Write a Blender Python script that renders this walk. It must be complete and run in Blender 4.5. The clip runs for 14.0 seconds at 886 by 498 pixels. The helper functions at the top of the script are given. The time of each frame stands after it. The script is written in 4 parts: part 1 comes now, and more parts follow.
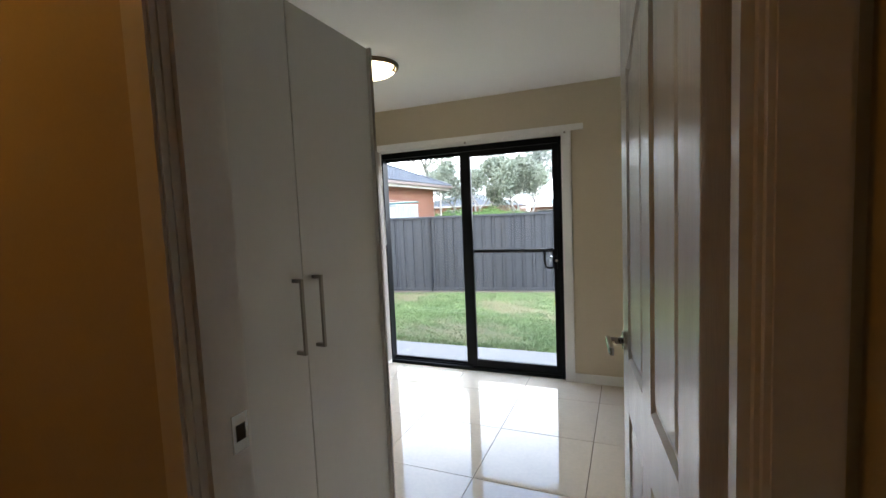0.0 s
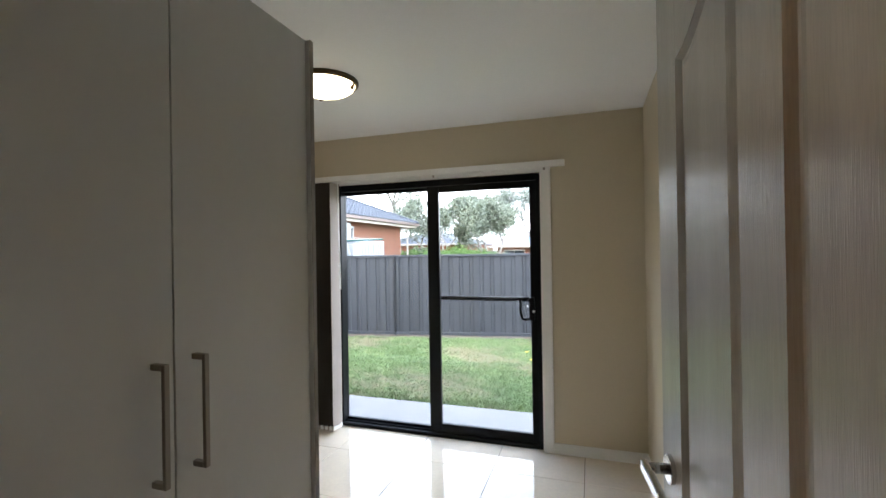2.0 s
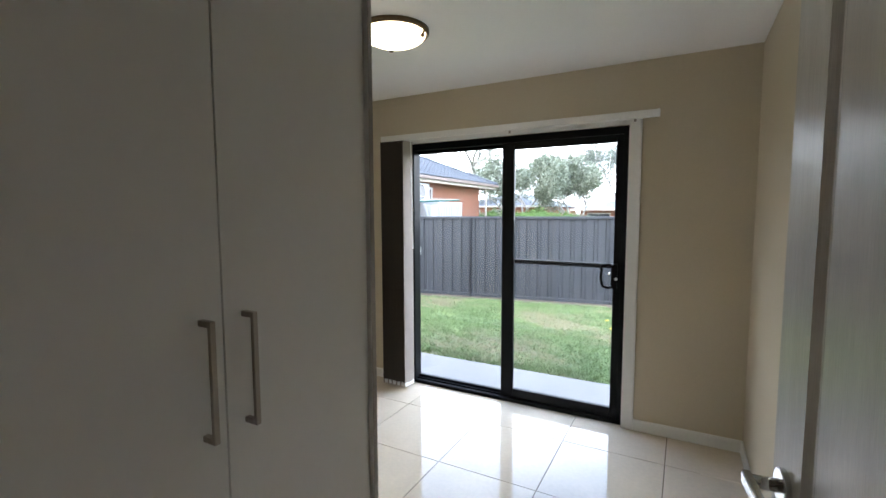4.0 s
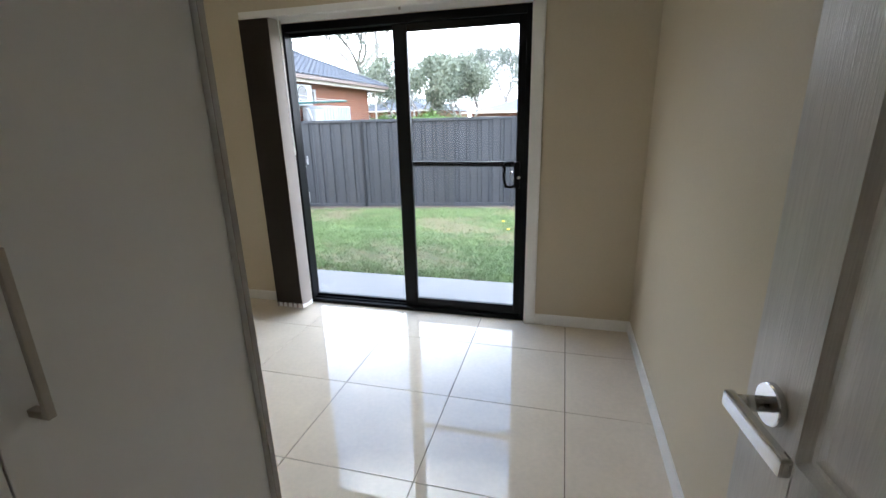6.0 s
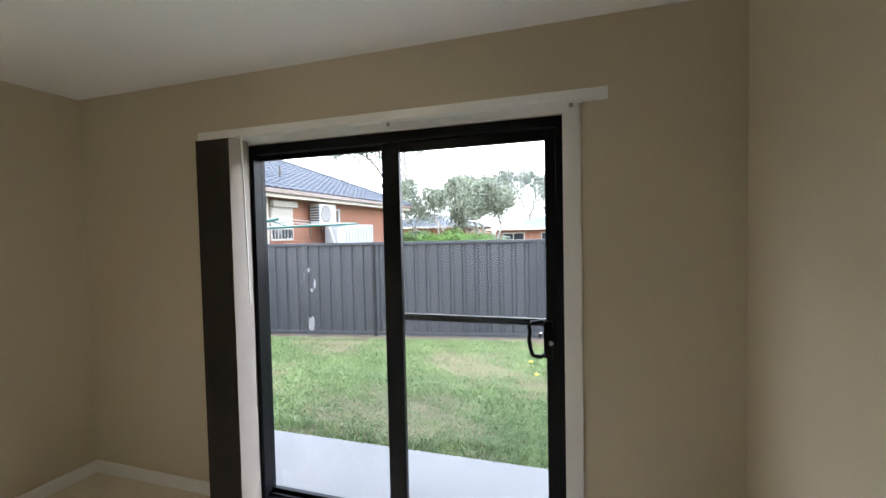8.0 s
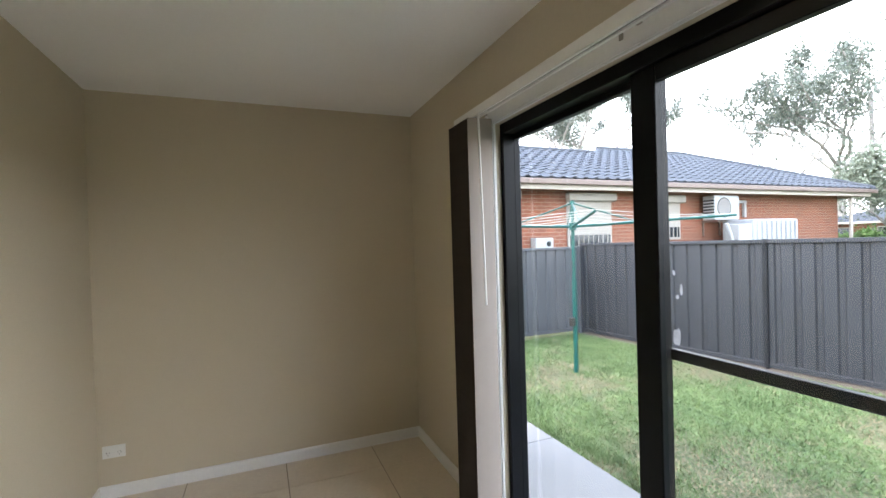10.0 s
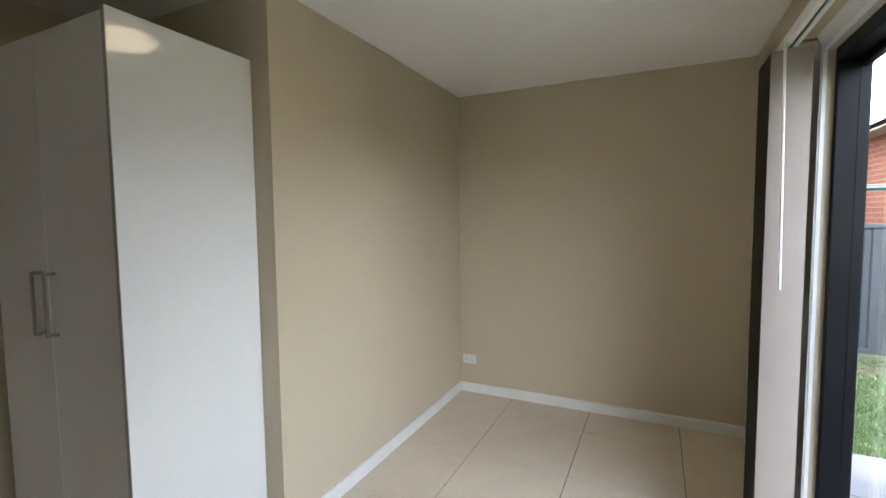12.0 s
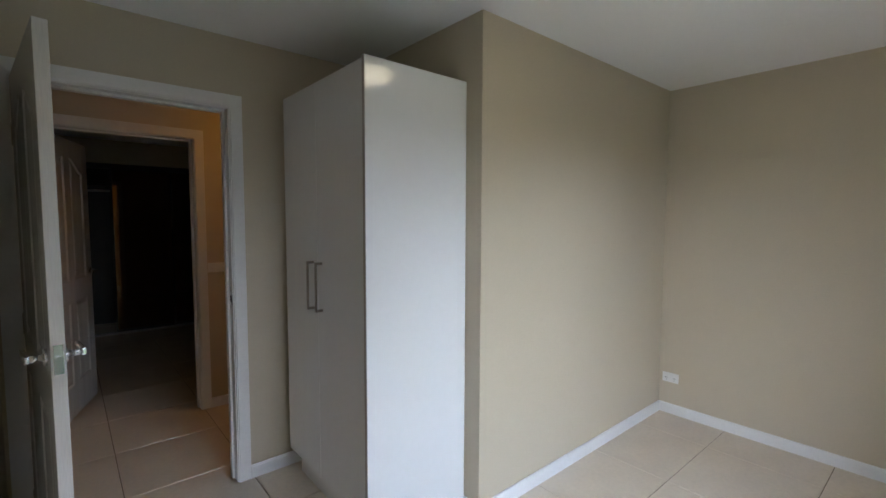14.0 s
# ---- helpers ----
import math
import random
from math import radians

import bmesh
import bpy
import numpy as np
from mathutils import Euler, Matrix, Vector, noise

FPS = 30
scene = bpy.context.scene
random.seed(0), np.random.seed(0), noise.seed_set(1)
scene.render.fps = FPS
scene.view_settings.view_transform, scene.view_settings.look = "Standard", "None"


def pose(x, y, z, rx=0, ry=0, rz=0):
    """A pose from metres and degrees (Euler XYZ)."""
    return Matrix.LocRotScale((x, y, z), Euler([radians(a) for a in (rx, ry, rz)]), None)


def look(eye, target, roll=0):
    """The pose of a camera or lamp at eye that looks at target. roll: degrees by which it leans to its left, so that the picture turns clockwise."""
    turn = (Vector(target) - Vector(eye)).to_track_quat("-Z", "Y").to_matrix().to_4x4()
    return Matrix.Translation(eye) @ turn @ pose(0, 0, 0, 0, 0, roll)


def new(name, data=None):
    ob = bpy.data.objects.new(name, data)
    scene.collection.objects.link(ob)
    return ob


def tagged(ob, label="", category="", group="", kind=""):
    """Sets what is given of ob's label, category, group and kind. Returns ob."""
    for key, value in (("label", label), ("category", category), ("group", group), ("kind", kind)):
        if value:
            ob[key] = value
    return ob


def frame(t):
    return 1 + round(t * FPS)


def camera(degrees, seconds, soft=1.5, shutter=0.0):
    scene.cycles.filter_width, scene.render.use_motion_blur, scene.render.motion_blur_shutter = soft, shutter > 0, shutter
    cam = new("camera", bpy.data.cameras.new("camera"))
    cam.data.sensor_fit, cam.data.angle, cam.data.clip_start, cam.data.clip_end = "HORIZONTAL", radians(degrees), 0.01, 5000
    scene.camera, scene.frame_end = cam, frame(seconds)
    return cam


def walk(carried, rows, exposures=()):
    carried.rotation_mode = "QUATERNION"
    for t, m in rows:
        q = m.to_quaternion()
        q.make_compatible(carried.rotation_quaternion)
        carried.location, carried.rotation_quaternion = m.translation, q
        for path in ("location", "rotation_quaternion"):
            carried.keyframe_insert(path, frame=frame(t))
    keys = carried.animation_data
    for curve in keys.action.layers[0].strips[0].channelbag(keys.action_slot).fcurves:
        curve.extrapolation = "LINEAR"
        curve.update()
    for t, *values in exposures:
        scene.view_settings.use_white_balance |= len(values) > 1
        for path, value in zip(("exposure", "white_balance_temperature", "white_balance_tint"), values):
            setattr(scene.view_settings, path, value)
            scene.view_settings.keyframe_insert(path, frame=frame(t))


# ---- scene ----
cam = camera(89.9, 14.0)
PATH = [
    (0, (0.43, 0.39, 1.434), (-0.341, 2.228, 1.275), -2.5),
    (0.5, (0.411, 0.413, 1.434), (-0.31, 2.27, 1.258), -2.7),
    (1, (0.389, 0.511, 1.453), (-0.26, 2.401, 1.382), -1.6),
    (1.5, (0.338, 0.685, 1.463), (-0.294, 2.583, 1.444), -1.0),
    (2, (0.278, 0.828, 1.464), (-0.351, 2.726, 1.469), -0.9),
    (2.5, (0.256, 0.917, 1.477), (-0.448, 2.789, 1.493), -0.7),
    (3, (0.269, 0.957, 1.467), (-0.53, 2.791, 1.477), -0.7),
    (3.2, (0.266, 0.957, 1.476), (-0.612, 2.754, 1.489), -1.2),
    (5.3, (0.282, 0.99, 1.405), (-0.609, 2.7, 0.877), -0.4),
    (5.5, (0.206, 1.027, 1.404), (-0.541, 2.798, 0.851), -0.5),
    (6, (0.152, 1.207, 1.39), (-0.351, 3.057, 0.822), -1.4),
    (6.5, (0.154, 1.438, 1.452), (-0.325, 3.34, 1.061), -0.7),
    (7, (0.088, 1.66, 1.504), (-0.328, 3.606, 1.299), -0.9),
    (7.2, (0.042, 1.729, 1.518), (-0.334, 3.688, 1.369), -1.4),
    (9.5, (0.105, 2.848, 1.47), (-1.52, 4.012, 1.461), -1.2),
    (10, (0.143, 3.025, 1.447), (-1.708, 3.783, 1.423), -1.7),
    (10.5, (0.131, 3.208, 1.439), (-1.835, 3.577, 1.42), -0.8),
    (11, (0.183, 3.364, 1.435), (-1.812, 3.215, 1.424), -0.5),
    (11.5, (0.256, 3.519, 1.428), (-1.646, 2.906, 1.352), -0.2),
    (12, (0.309, 3.556, 1.431), (-1.488, 2.689, 1.296), -0.6),
    (12.5, (0.353, 3.551, 1.457), (-1.211, 2.316, 1.291), -0.6),
    (13, (0.396, 3.568, 1.462), (-0.921, 2.072, 1.294), -0.3),
    (13.5, (0.389, 3.572, 1.468), (-0.881, 2.035, 1.314), -0.2),
    (14, (0.401, 3.557, 1.464), (-0.893, 2.038, 1.327), 0.2),
]
EXPO = [(0.0, 2.32, 6050, 9), (3.0, 2.42, 6000, 9), (5.5, 2.28, 5750, 9), (7.0, 2.34, 6150, 10), (9.5, 2.13, 6150, 10), (11.0, 2.24, 6350, 10), (11.5, 2.08, 6150, 10), (12.0, 2.40, 6000, 10), (12.5, 2.66, 6000, 11), (13.2, 2.5, 5650, 11), (14.0, 2.38, 5550, 11)]
walk(cam, [(t, look(eye, target, roll)) for t, eye, target, roll in PATH], EXPO)

# ---- world, sun, exposure ----
SUN_AZ, SUN_EL = 200.0, 48.0
world = bpy.data.worlds.new("sky")
scene.world = world
world.use_nodes = True
wn, wl = world.node_tree.nodes, world.node_tree.links
wn.clear()
w_out = wn.new("ShaderNodeOutputWorld")
w_bg = wn.new("ShaderNodeBackground")
w_sky = wn.new("ShaderNodeTexSky")
w_sky.sky_type, w_sky.sun_disc = "NISHITA", False
w_sky.sun_elevation, w_sky.sun_rotation = radians(SUN_EL), radians(SUN_AZ)
w_dim = wn.new("ShaderNodeMix")
w_dim.data_type, w_dim.blend_type = "RGBA", "MULTIPLY"
w_dim.inputs[0].default_value = 1.0
w_dim.inputs[7].default_value = (0.34, 0.34, 0.34, 1)
w_co = wn.new("ShaderNodeTexCoord")
w_map = wn.new("ShaderNodeMapping")
w_map.inputs["Scale"].default_value = (1.0, 1.0, 2.2)
w_no = wn.new("ShaderNodeTexNoise")
w_no.inputs["Scale"].default_value = 2.6
w_no.inputs["Detail"].default_value = 7.0
w_no.inputs["Roughness"].default_value = 0.55
w_ra = wn.new("ShaderNodeValToRGB")
w_ra.color_ramp.elements[0].position = 0.46
w_ra.color_ramp.elements[1].position = 0.62
w_sep = wn.new("ShaderNodeSeparateXYZ")
w_low = wn.new("ShaderNodeMapRange")
w_low.inputs["From Min"].default_value, w_low.inputs["From Max"].default_value = 0.38, 0.56
w_low.inputs["To Min"].default_value, w_low.inputs["To Max"].default_value = 1.0, 0.0
w_any = wn.new("ShaderNodeMath")
w_any.operation = "MAXIMUM"
w_mix = wn.new("ShaderNodeMix")
w_mix.data_type = "RGBA"
w_mix.inputs[7].default_value = (2.0, 2.03, 2.1, 1)
wl.new(w_co.outputs["Generated"], w_map.inputs["Vector"])
wl.new(w_map.outputs["Vector"], w_no.inputs["Vector"])
wl.new(w_no.outputs["Fac"], w_ra.inputs["Fac"])
wl.new(w_sky.outputs["Color"], w_dim.inputs[6])
wl.new(w_dim.outputs[2], w_mix.inputs[6])
wl.new(w_co.outputs["Generated"], w_sep.inputs[0])
wl.new(w_sep.outputs["Z"], w_low.inputs["Value"])
wl.new(w_low.outputs[0], w_any.inputs[0])
wl.new(w_ra.outputs["Color"], w_any.inputs[1])
wl.new(w_any.outputs[0], w_mix.inputs[0])
wl.new(w_mix.outputs[2], w_bg.inputs["Color"])
w_bg.inputs["Strength"].default_value = 1.0
wl.new(w_bg.outputs["Background"], w_out.inputs["Surface"])

sun = new("sun", bpy.data.lights.new("sun", "SUN"))
sun.data.energy, sun.data.angle, sun.data.color = 0.8, radians(12), (1.0, 0.95, 0.88)
_az, _el = radians(SUN_AZ), radians(SUN_EL)
sun_from = Vector((math.sin(_az) * math.cos(_el), math.cos(_az) * math.cos(_el), math.sin(_el)))
sun.matrix_world = look(sun_from * 60, (0, 0, 0))


# ---- materials ----
def material(name, color, rough=0.5, metal=0.0, vary=0.12, scale=6.0, fine=60.0, bump=0.0, bump_scale=None,
             coat=0.0, spec=0.5, stretch=(1, 1, 1), random_tint=0.0, island=False, alt=None, rough_vary=0.0):
    m = bpy.data.materials.new(name)
    m.use_nodes = True
    n, l = m.node_tree.nodes, m.node_tree.links
    b = n["Principled BSDF"]
    b.inputs["Roughness"].default_value, b.inputs["Metallic"].default_value = rough, metal
    b.inputs["Coat Weight"].default_value, b.inputs["Specular IOR Level"].default_value = coat, spec
    co, mp = n.new("ShaderNodeTexCoord"), n.new("ShaderNodeMapping")
    mp.inputs["Scale"].default_value = stretch
    l.new(co.outputs["Object"], mp.inputs["Vector"])
    a, f = n.new("ShaderNodeTexNoise"), n.new("ShaderNodeTexNoise")
    a.inputs["Scale"].default_value, f.inputs["Scale"].default_value = scale, fine
    a.inputs["Detail"].default_value = f.inputs["Detail"].default_value = 5.0
    l.new(mp.outputs["Vector"], a.inputs["Vector"])
    l.new(mp.outputs["Vector"], f.inputs["Vector"])
    add = n.new("ShaderNodeMath")
    add.operation = "ADD"
    l.new(a.outputs["Fac"], add.inputs[0])
    l.new(f.outputs["Fac"], add.inputs[1])
    last = add.outputs[0]
    if random_tint:
        r = n.new("ShaderNodeNewGeometry") if island else n.new("ShaderNodeObjectInfo")
        k = n.new("ShaderNodeMath")
        k.operation, k.inputs[1].default_value = "MULTIPLY_ADD", random_tint
        l.new(r.outputs["Random Per Island"] if island else r.outputs["Random"], k.inputs[0])
        l.new(last, k.inputs[2])
        last = k.outputs[0]
    rg = n.new("ShaderNodeMapRange")
    rg.inputs["From Min"].default_value, rg.inputs["From Max"].default_value = 0.7, 1.3 + random_tint
    l.new(last, rg.inputs["Value"])
    mix = n.new("ShaderNodeMix")
    mix.data_type = "RGBA"
    c = Vector(color)
    lo, hi = c * (1 - vary), (Vector(alt) if alt else c * (1 + vary))
    mix.inputs[6].default_value, mix.inputs[7].default_value = (*lo, 1), (*hi, 1)
    l.new(rg.outputs[0], mix.inputs[0])
    l.new(mix.outputs[2], b.inputs["Base Color"])
    if rough_vary:
        rr = n.new("ShaderNodeMapRange")
        rr.inputs["From Min"].default_value, rr.inputs["From Max"].default_value = 0.35, 0.65
        rr.inputs["To Min"].default_value, rr.inputs["To Max"].default_value = max(0.0, rough - rough_vary), rough + rough_vary
        l.new(a.outputs["Fac"], rr.inputs["Value"])
        l.new(rr.outputs[0], b.inputs["Roughness"])
    if bump:
        bp = n.new("ShaderNodeBump")
        bp.inputs["Strength"].default_value, bp.inputs["Distance"].default_value = bump, 0.004
        src = f
        if bump_scale:
            src = n.new("ShaderNodeTexNoise")
            src.inputs["Scale"].default_value = bump_scale
            l.new(mp.outputs["Vector"], src.inputs["Vector"])
        l.new(src.outputs["Fac"], bp.inputs["Height"])
        l.new(bp.outputs["Normal"], b.inputs["Normal"])
    return m


def glowing(name, color, strength):
    m = bpy.data.materials.new(name)
    m.use_nodes = True
    b = m.node_tree.nodes["Principled BSDF"]
    b.inputs["Base Color"].default_value = (0.85, 0.83, 0.78, 1)
    b.inputs["Roughness"].default_value = 0.25
    b.inputs["Emission Color"].default_value = (*color, 1)
    b.inputs["Emission Strength"].default_value = strength
    return m


def window_glass(name, tint=(0.97, 0.98, 0.98)):
    m = bpy.data.materials.new(name)
    m.use_nodes = True
    n, l = m.node_tree.nodes, m.node_tree.links
    n.clear()
    out, mix = n.new("ShaderNodeOutputMaterial"), n.new("ShaderNodeMixShader")
    tr, gl, fr = n.new("ShaderNodeBsdfTransparent"), n.new("ShaderNodeBsdfGlossy"), n.new("ShaderNodeLayerWeight")
    pw, ma = n.new("ShaderNodeMath"), n.new("ShaderNodeMath")
    pw.operation, ma.operation = "POWER", "MULTIPLY_ADD"
    pw.inputs[1].default_value, ma.inputs[1].default_value, ma.inputs[2].default_value = 5.0, 0.6, 0.03
    tr.inputs["Color"].default_value = (*tint, 1)
    gl.inputs["Roughness"].default_value = 0.0
    fr.inputs["Blend"].default_value = 0.5
    l.new(fr.outputs["Facing"], pw.inputs[0])
    l.new(pw.outputs[0], ma.inputs[0])
    l.new(ma.outputs[0], mix.inputs[0])
    l.new(tr.outputs[0], mix.inputs[1])
    l.new(gl.outputs[0], mix.inputs[2])
    l.new(mix.outputs[0], out.inputs["Surface"])
    return m


def brick_material(name):
    m = material(name, (0.22, 0.078, 0.042), 0.85, vary=0.25, scale=2.0, fine=25.0, bump=0.2)
    n, l = m.node_tree.nodes, m.node_tree.links
    b = n["Principled BSDF"]
    src = b.inputs["Base Color"].links[0].from_socket
    co, br = n.new("ShaderNodeTexCoord"), n.new("ShaderNodeTexBrick")
    sep, com = n.new("ShaderNodeSeparateXYZ"), n.new("ShaderNodeCombineXYZ")
    ad = n.new("ShaderNodeMath")
    ad.operation = "ADD"
    l.new(co.outputs["Object"], sep.inputs[0])
    l.new(sep.outputs[0], ad.inputs[0])
    l.new(sep.outputs[1], ad.inputs[1])
    l.new(ad.outputs[0], com.inputs[0])
    l.new(sep.outputs[2], com.inputs[1])
    l.new(com.outputs[0], br.inputs["Vector"])
    br.inputs["Scale"].default_value = 1.0
    br.inputs["Brick Width"].default_value, br.inputs["Row Height"].default_value = 0.24, 0.086
    br.inputs["Mortar Size"].default_value = 0.009
    br.inputs["Color1"].default_value, br.inputs["Color2"].default_value = (0.235, 0.078, 0.04, 1), (0.15, 0.055, 0.034, 1)
    br.inputs["Mortar"].default_value = (0.30, 0.22, 0.165, 1)
    mix = n.new("ShaderNodeMix")
    mix.data_type = "RGBA"
    mix.inputs[0].default_value = 0.65
    l.new(src, mix.inputs[6])
    l.new(br.outputs["Color"], mix.inputs[7])
    l.new(mix.outputs[2], b.inputs["Base Color"])
    return m


M_WALL = material("beige_wall_paint", (0.565, 0.492, 0.362), 0.5, vary=0.035, scale=1.5, fine=140, bump=0.12, bump_scale=260, rough_vary=0.06)
M_CEIL = material("white_ceiling_paint", (0.92, 0.915, 0.90), 0.8, vary=0.02, scale=1.2, fine=120, bump=0.06, bump_scale=200)
M_TRIM = material("white_gloss_trim", (0.80, 0.79, 0.77), 0.3, vary=0.03, scale=4, fine=60, bump=0.03)
M_TILE = material("polished_beige_tile", (0.74, 0.645, 0.515), 0.035, vary=0.06, scale=5, fine=45, random_tint=0.15, rough_vary=0.012, spec=0.55)
M_GROUT = material("brown_grout", (0.20, 0.15, 0.10), 0.85, vary=0.2, scale=8, fine=80)
M_CAB = material("white_gloss_laminate", (0.79, 0.79, 0.78), 0.10, vary=0.012, scale=2, fine=30, coat=0.3, bump=0.012, bump_scale=9)
M_CABEDGE = material("grey_edge_strip", (0.35, 0.32, 0.29), 0.4, vary=0.05)
M_DOOR = material("painted_woodgrain_door", (0.70, 0.68, 0.64), 0.22, vary=0.09, scale=2.2, fine=60, stretch=(9, 9, 0.35), bump=0.18)
M_STEEL = material("brushed_steel", (0.36, 0.33, 0.30), 0.34, 1.0, vary=0.06, scale=10, fine=200, stretch=(1, 1, 0.1))
M_CHROME = material("satin_chrome", (0.62, 0.62, 0.62), 0.16, 1.0, vary=0.04)
M_BLACK = material("black_aluminium", (0.006, 0.0065, 0.008), 0.36, vary=0.15, scale=5, fine=120, rough_vary=0.05, spec=0.14)
M_GLASS = window_glass("clear_pane")
# one blind fabric twice: dark for the shaded stack, pale for its window-lit face
M_BLIND = material("shaded_blind_fabric", (0.062, 0.047, 0.037), 0.9, vary=0.14, scale=8, fine=300, stretch=(1, 1, 0.2), bump=0.2)
M_BLINDLIT = material("lit_blind_fabric", (0.36, 0.31, 0.275), 0.85, vary=0.05, scale=8, fine=300, bump=0.2)
M_PLASTIC = material("white_plastic", (0.78, 0.77, 0.74), 0.35, vary=0.03)
M_BRONZE = material("bronze_rim", (0.16, 0.11, 0.06), 0.35, 0.9, vary=0.15)
M_LAMP = glowing("lit_opal_glass", (1.0, 0.80, 0.50), 1.6)
M_HALL = glowing("lit_warm_bulb_glass", (1.0, 0.44, 0.07), 2.3)
M_SMOKE = material("dark_smoked_mirror", (0.28, 0.24, 0.20), 0.03, 1.0, vary=0.05)
M_DARK = material("dark_frame_and_shade", (0.03, 0.026, 0.022), 0.4, vary=0.2)
M_CONC = material("pale_concrete", (0.205, 0.195, 0.186), 0.85, vary=0.10, scale=1.6, fine=50, bump=0.25, bump_scale=90)
M_LAWN = material("lawn_soil", (0.055, 0.088, 0.027), 0.95, vary=0.35, scale=1.6, fine=26, alt=(0.125, 0.122, 0.058), bump=0.6, bump_scale=60)
M_BLADE = material("grass_blade", (0.075, 0.165, 0.036), 0.75, vary=0.5, scale=3.2, fine=14, random_tint=0.35, island=True, alt=(0.23, 0.31, 0.12))
M_STRAW = material("dry_grass_blade", (0.27, 0.22, 0.13), 0.85, vary=0.3, scale=2, fine=20, random_tint=0.4, island=True)
M_SOIL = material("bare_brown_soil", (0.085, 0.062, 0.045), 0.95, vary=0.3, scale=4, fine=40, bump=0.6, bump_scale=50)
M_FENCE = material("grey_steel_fence", (0.021, 0.023, 0.028), 0.5, vary=0.09, scale=1.5, fine=25, stretch=(1, 1, 0.4), rough_vary=0.08)
M_FENCE2 = material("light_grey_steel_fence", (0.078, 0.081, 0.088), 0.5, vary=0.08, scale=1.5, fine=25, rough_vary=0.08)
M_PLINTH = material("dark_fence_plinth", (0.03, 0.032, 0.037), 0.7, vary=0.3)
M_BRICK = brick_material("red_face_brick")
M_ROOF = material("blue_grey_roof_tile", (0.046, 0.051, 0.062), 0.6, vary=0.22, scale=3, fine=40, random_tint=0.4)
M_ROOFJ = material("blue_grey_roof_tile_far", (0.046, 0.051, 0.062), 0.6, vary=0.22, scale=3, fine=40, random_tint=0.4, island=True)
M_METALROOF = material("pale_blue_metal_roof", (0.12, 0.15, 0.185), 0.45, vary=0.08, scale=1, fine=20)
M_GUTTER = material("brown_gutter", (0.17, 0.125, 0.105), 0.5, vary=0.1)
M_FASCIA = material("cream_fascia", (0.40, 0.365, 0.315), 0.6, vary=0.06)
M_SHUTTER = material("cream_roller_shutter", (0.34, 0.315, 0.285), 0.55, vary=0.05)
M_DKGLASS = material("dark_window_glass", (0.02, 0.024, 0.03), 0.06, vary=0.2)
M_TANK = material("white_tank_plastic", (0.30, 0.31, 0.32), 0.45, vary=0.06, scale=3)
M_GREEN = material("green_enamel", (0.004, 0.075, 0.062), 0.4, vary=0.15, scale=6, fine=40)
M_LINE = material("white_line_cord", (0.5, 0.5, 0.46), 0.7, vary=0.1)
M_BARK = material("pale_gum_bark", (0.30, 0.27, 0.24), 0.9, vary=0.25, scale=3, fine=20, stretch=(1, 1, 0.3), bump=0.4)
M_GUM = material("gum_leaf", (0.11, 0.13, 0.105), 0.6, vary=0.35, random_tint=0.6, island=True, alt=(0.20, 0.225, 0.18))
M_OLIVE = material("olive_leaf", (0.115, 0.14, 0.095), 0.6, vary=0.4, random_tint=0.6, island=True, alt=(0.26, 0.29, 0.21))
M_BUSH = material("bright_green_leaf", (0.07, 0.15, 0.022), 0.55, vary=0.4, random_tint=0.6, island=True, alt=(0.13, 0.24, 0.045))
M_POLE = material("weathered_timber_pole", (0.22, 0.20, 0.18), 0.9, vary=0.15)
M_OUTWHITE = material("weathered_white_enamel", (0.33, 0.34, 0.34), 0.45, vary=0.06)
M_STAIN = material("pale_paint_splash", (0.30, 0.30, 0.30), 0.7, vary=0.2)
M_FLOWER = material("yellow_flower", (0.75, 0.55, 0.05), 0.7, vary=0.1)


# ---- building helpers ----
def link_mesh(name, bm, mats, parent=None, label="", smooth=False):
    me = bpy.data.meshes.new(name)
    bm.to_mesh(me)
    bm.free()
    for mt in (mats if isinstance(mats, (list, tuple)) else [mats]):
        me.materials.append(mt)
    if smooth:
        me.polygons.foreach_set("use_smooth", [True] * len(me.polygons))
    ob = new(name, me)
    if parent:
        ob.parent = parent
    if label:
        ob["label"] = label
    return ob


def part(name, bm, mat, parent, label="", smooth=False):
    return link_mesh(name, bm, mat, parent, label, smooth)


def thing(name, label, category, group="", kind="", m=None):
    ob = new(name)
    ob.empty_display_size = 0.1
    if m is not None:
        ob.matrix_world = m
    return tagged(ob, label, category, group, kind)


def box(x0, x1, y0, y1, z0, z1, bevel=0.0, seg=1, bm=None):
    b = bm or bmesh.new()
    vs = bmesh.ops.create_cube(b, size=1.0)["verts"]
    for v in vs:
        v.co = Vector(((x0 + x1) / 2 + v.co.x * (x1 - x0), (y0 + y1) / 2 + v.co.y * (y1 - y0), (z0 + z1) / 2 + v.co.z * (z1 - z0)))
    if bevel:
        es = list({e for v in vs for e in v.link_edges})
        bmesh.ops.bevel(b, geom=es, offset=bevel, segments=seg, affect="EDGES", profile=0.7)
    return b


def rod(p, q, r, r2=None, seg=10, bm=None):
    b = bm or bmesh.new()
    p, q = Vector(p), Vector(q)
    d = q - p
    m = Matrix.Translation((p + q) / 2) @ d.to_track_quat("Z", "Y").to_matrix().to_4x4()
    bmesh.ops.create_cone(b, cap_ends=True, segments=seg, radius1=r, radius2=r if r2 is None else r2, depth=d.length, matrix=m)
    return b


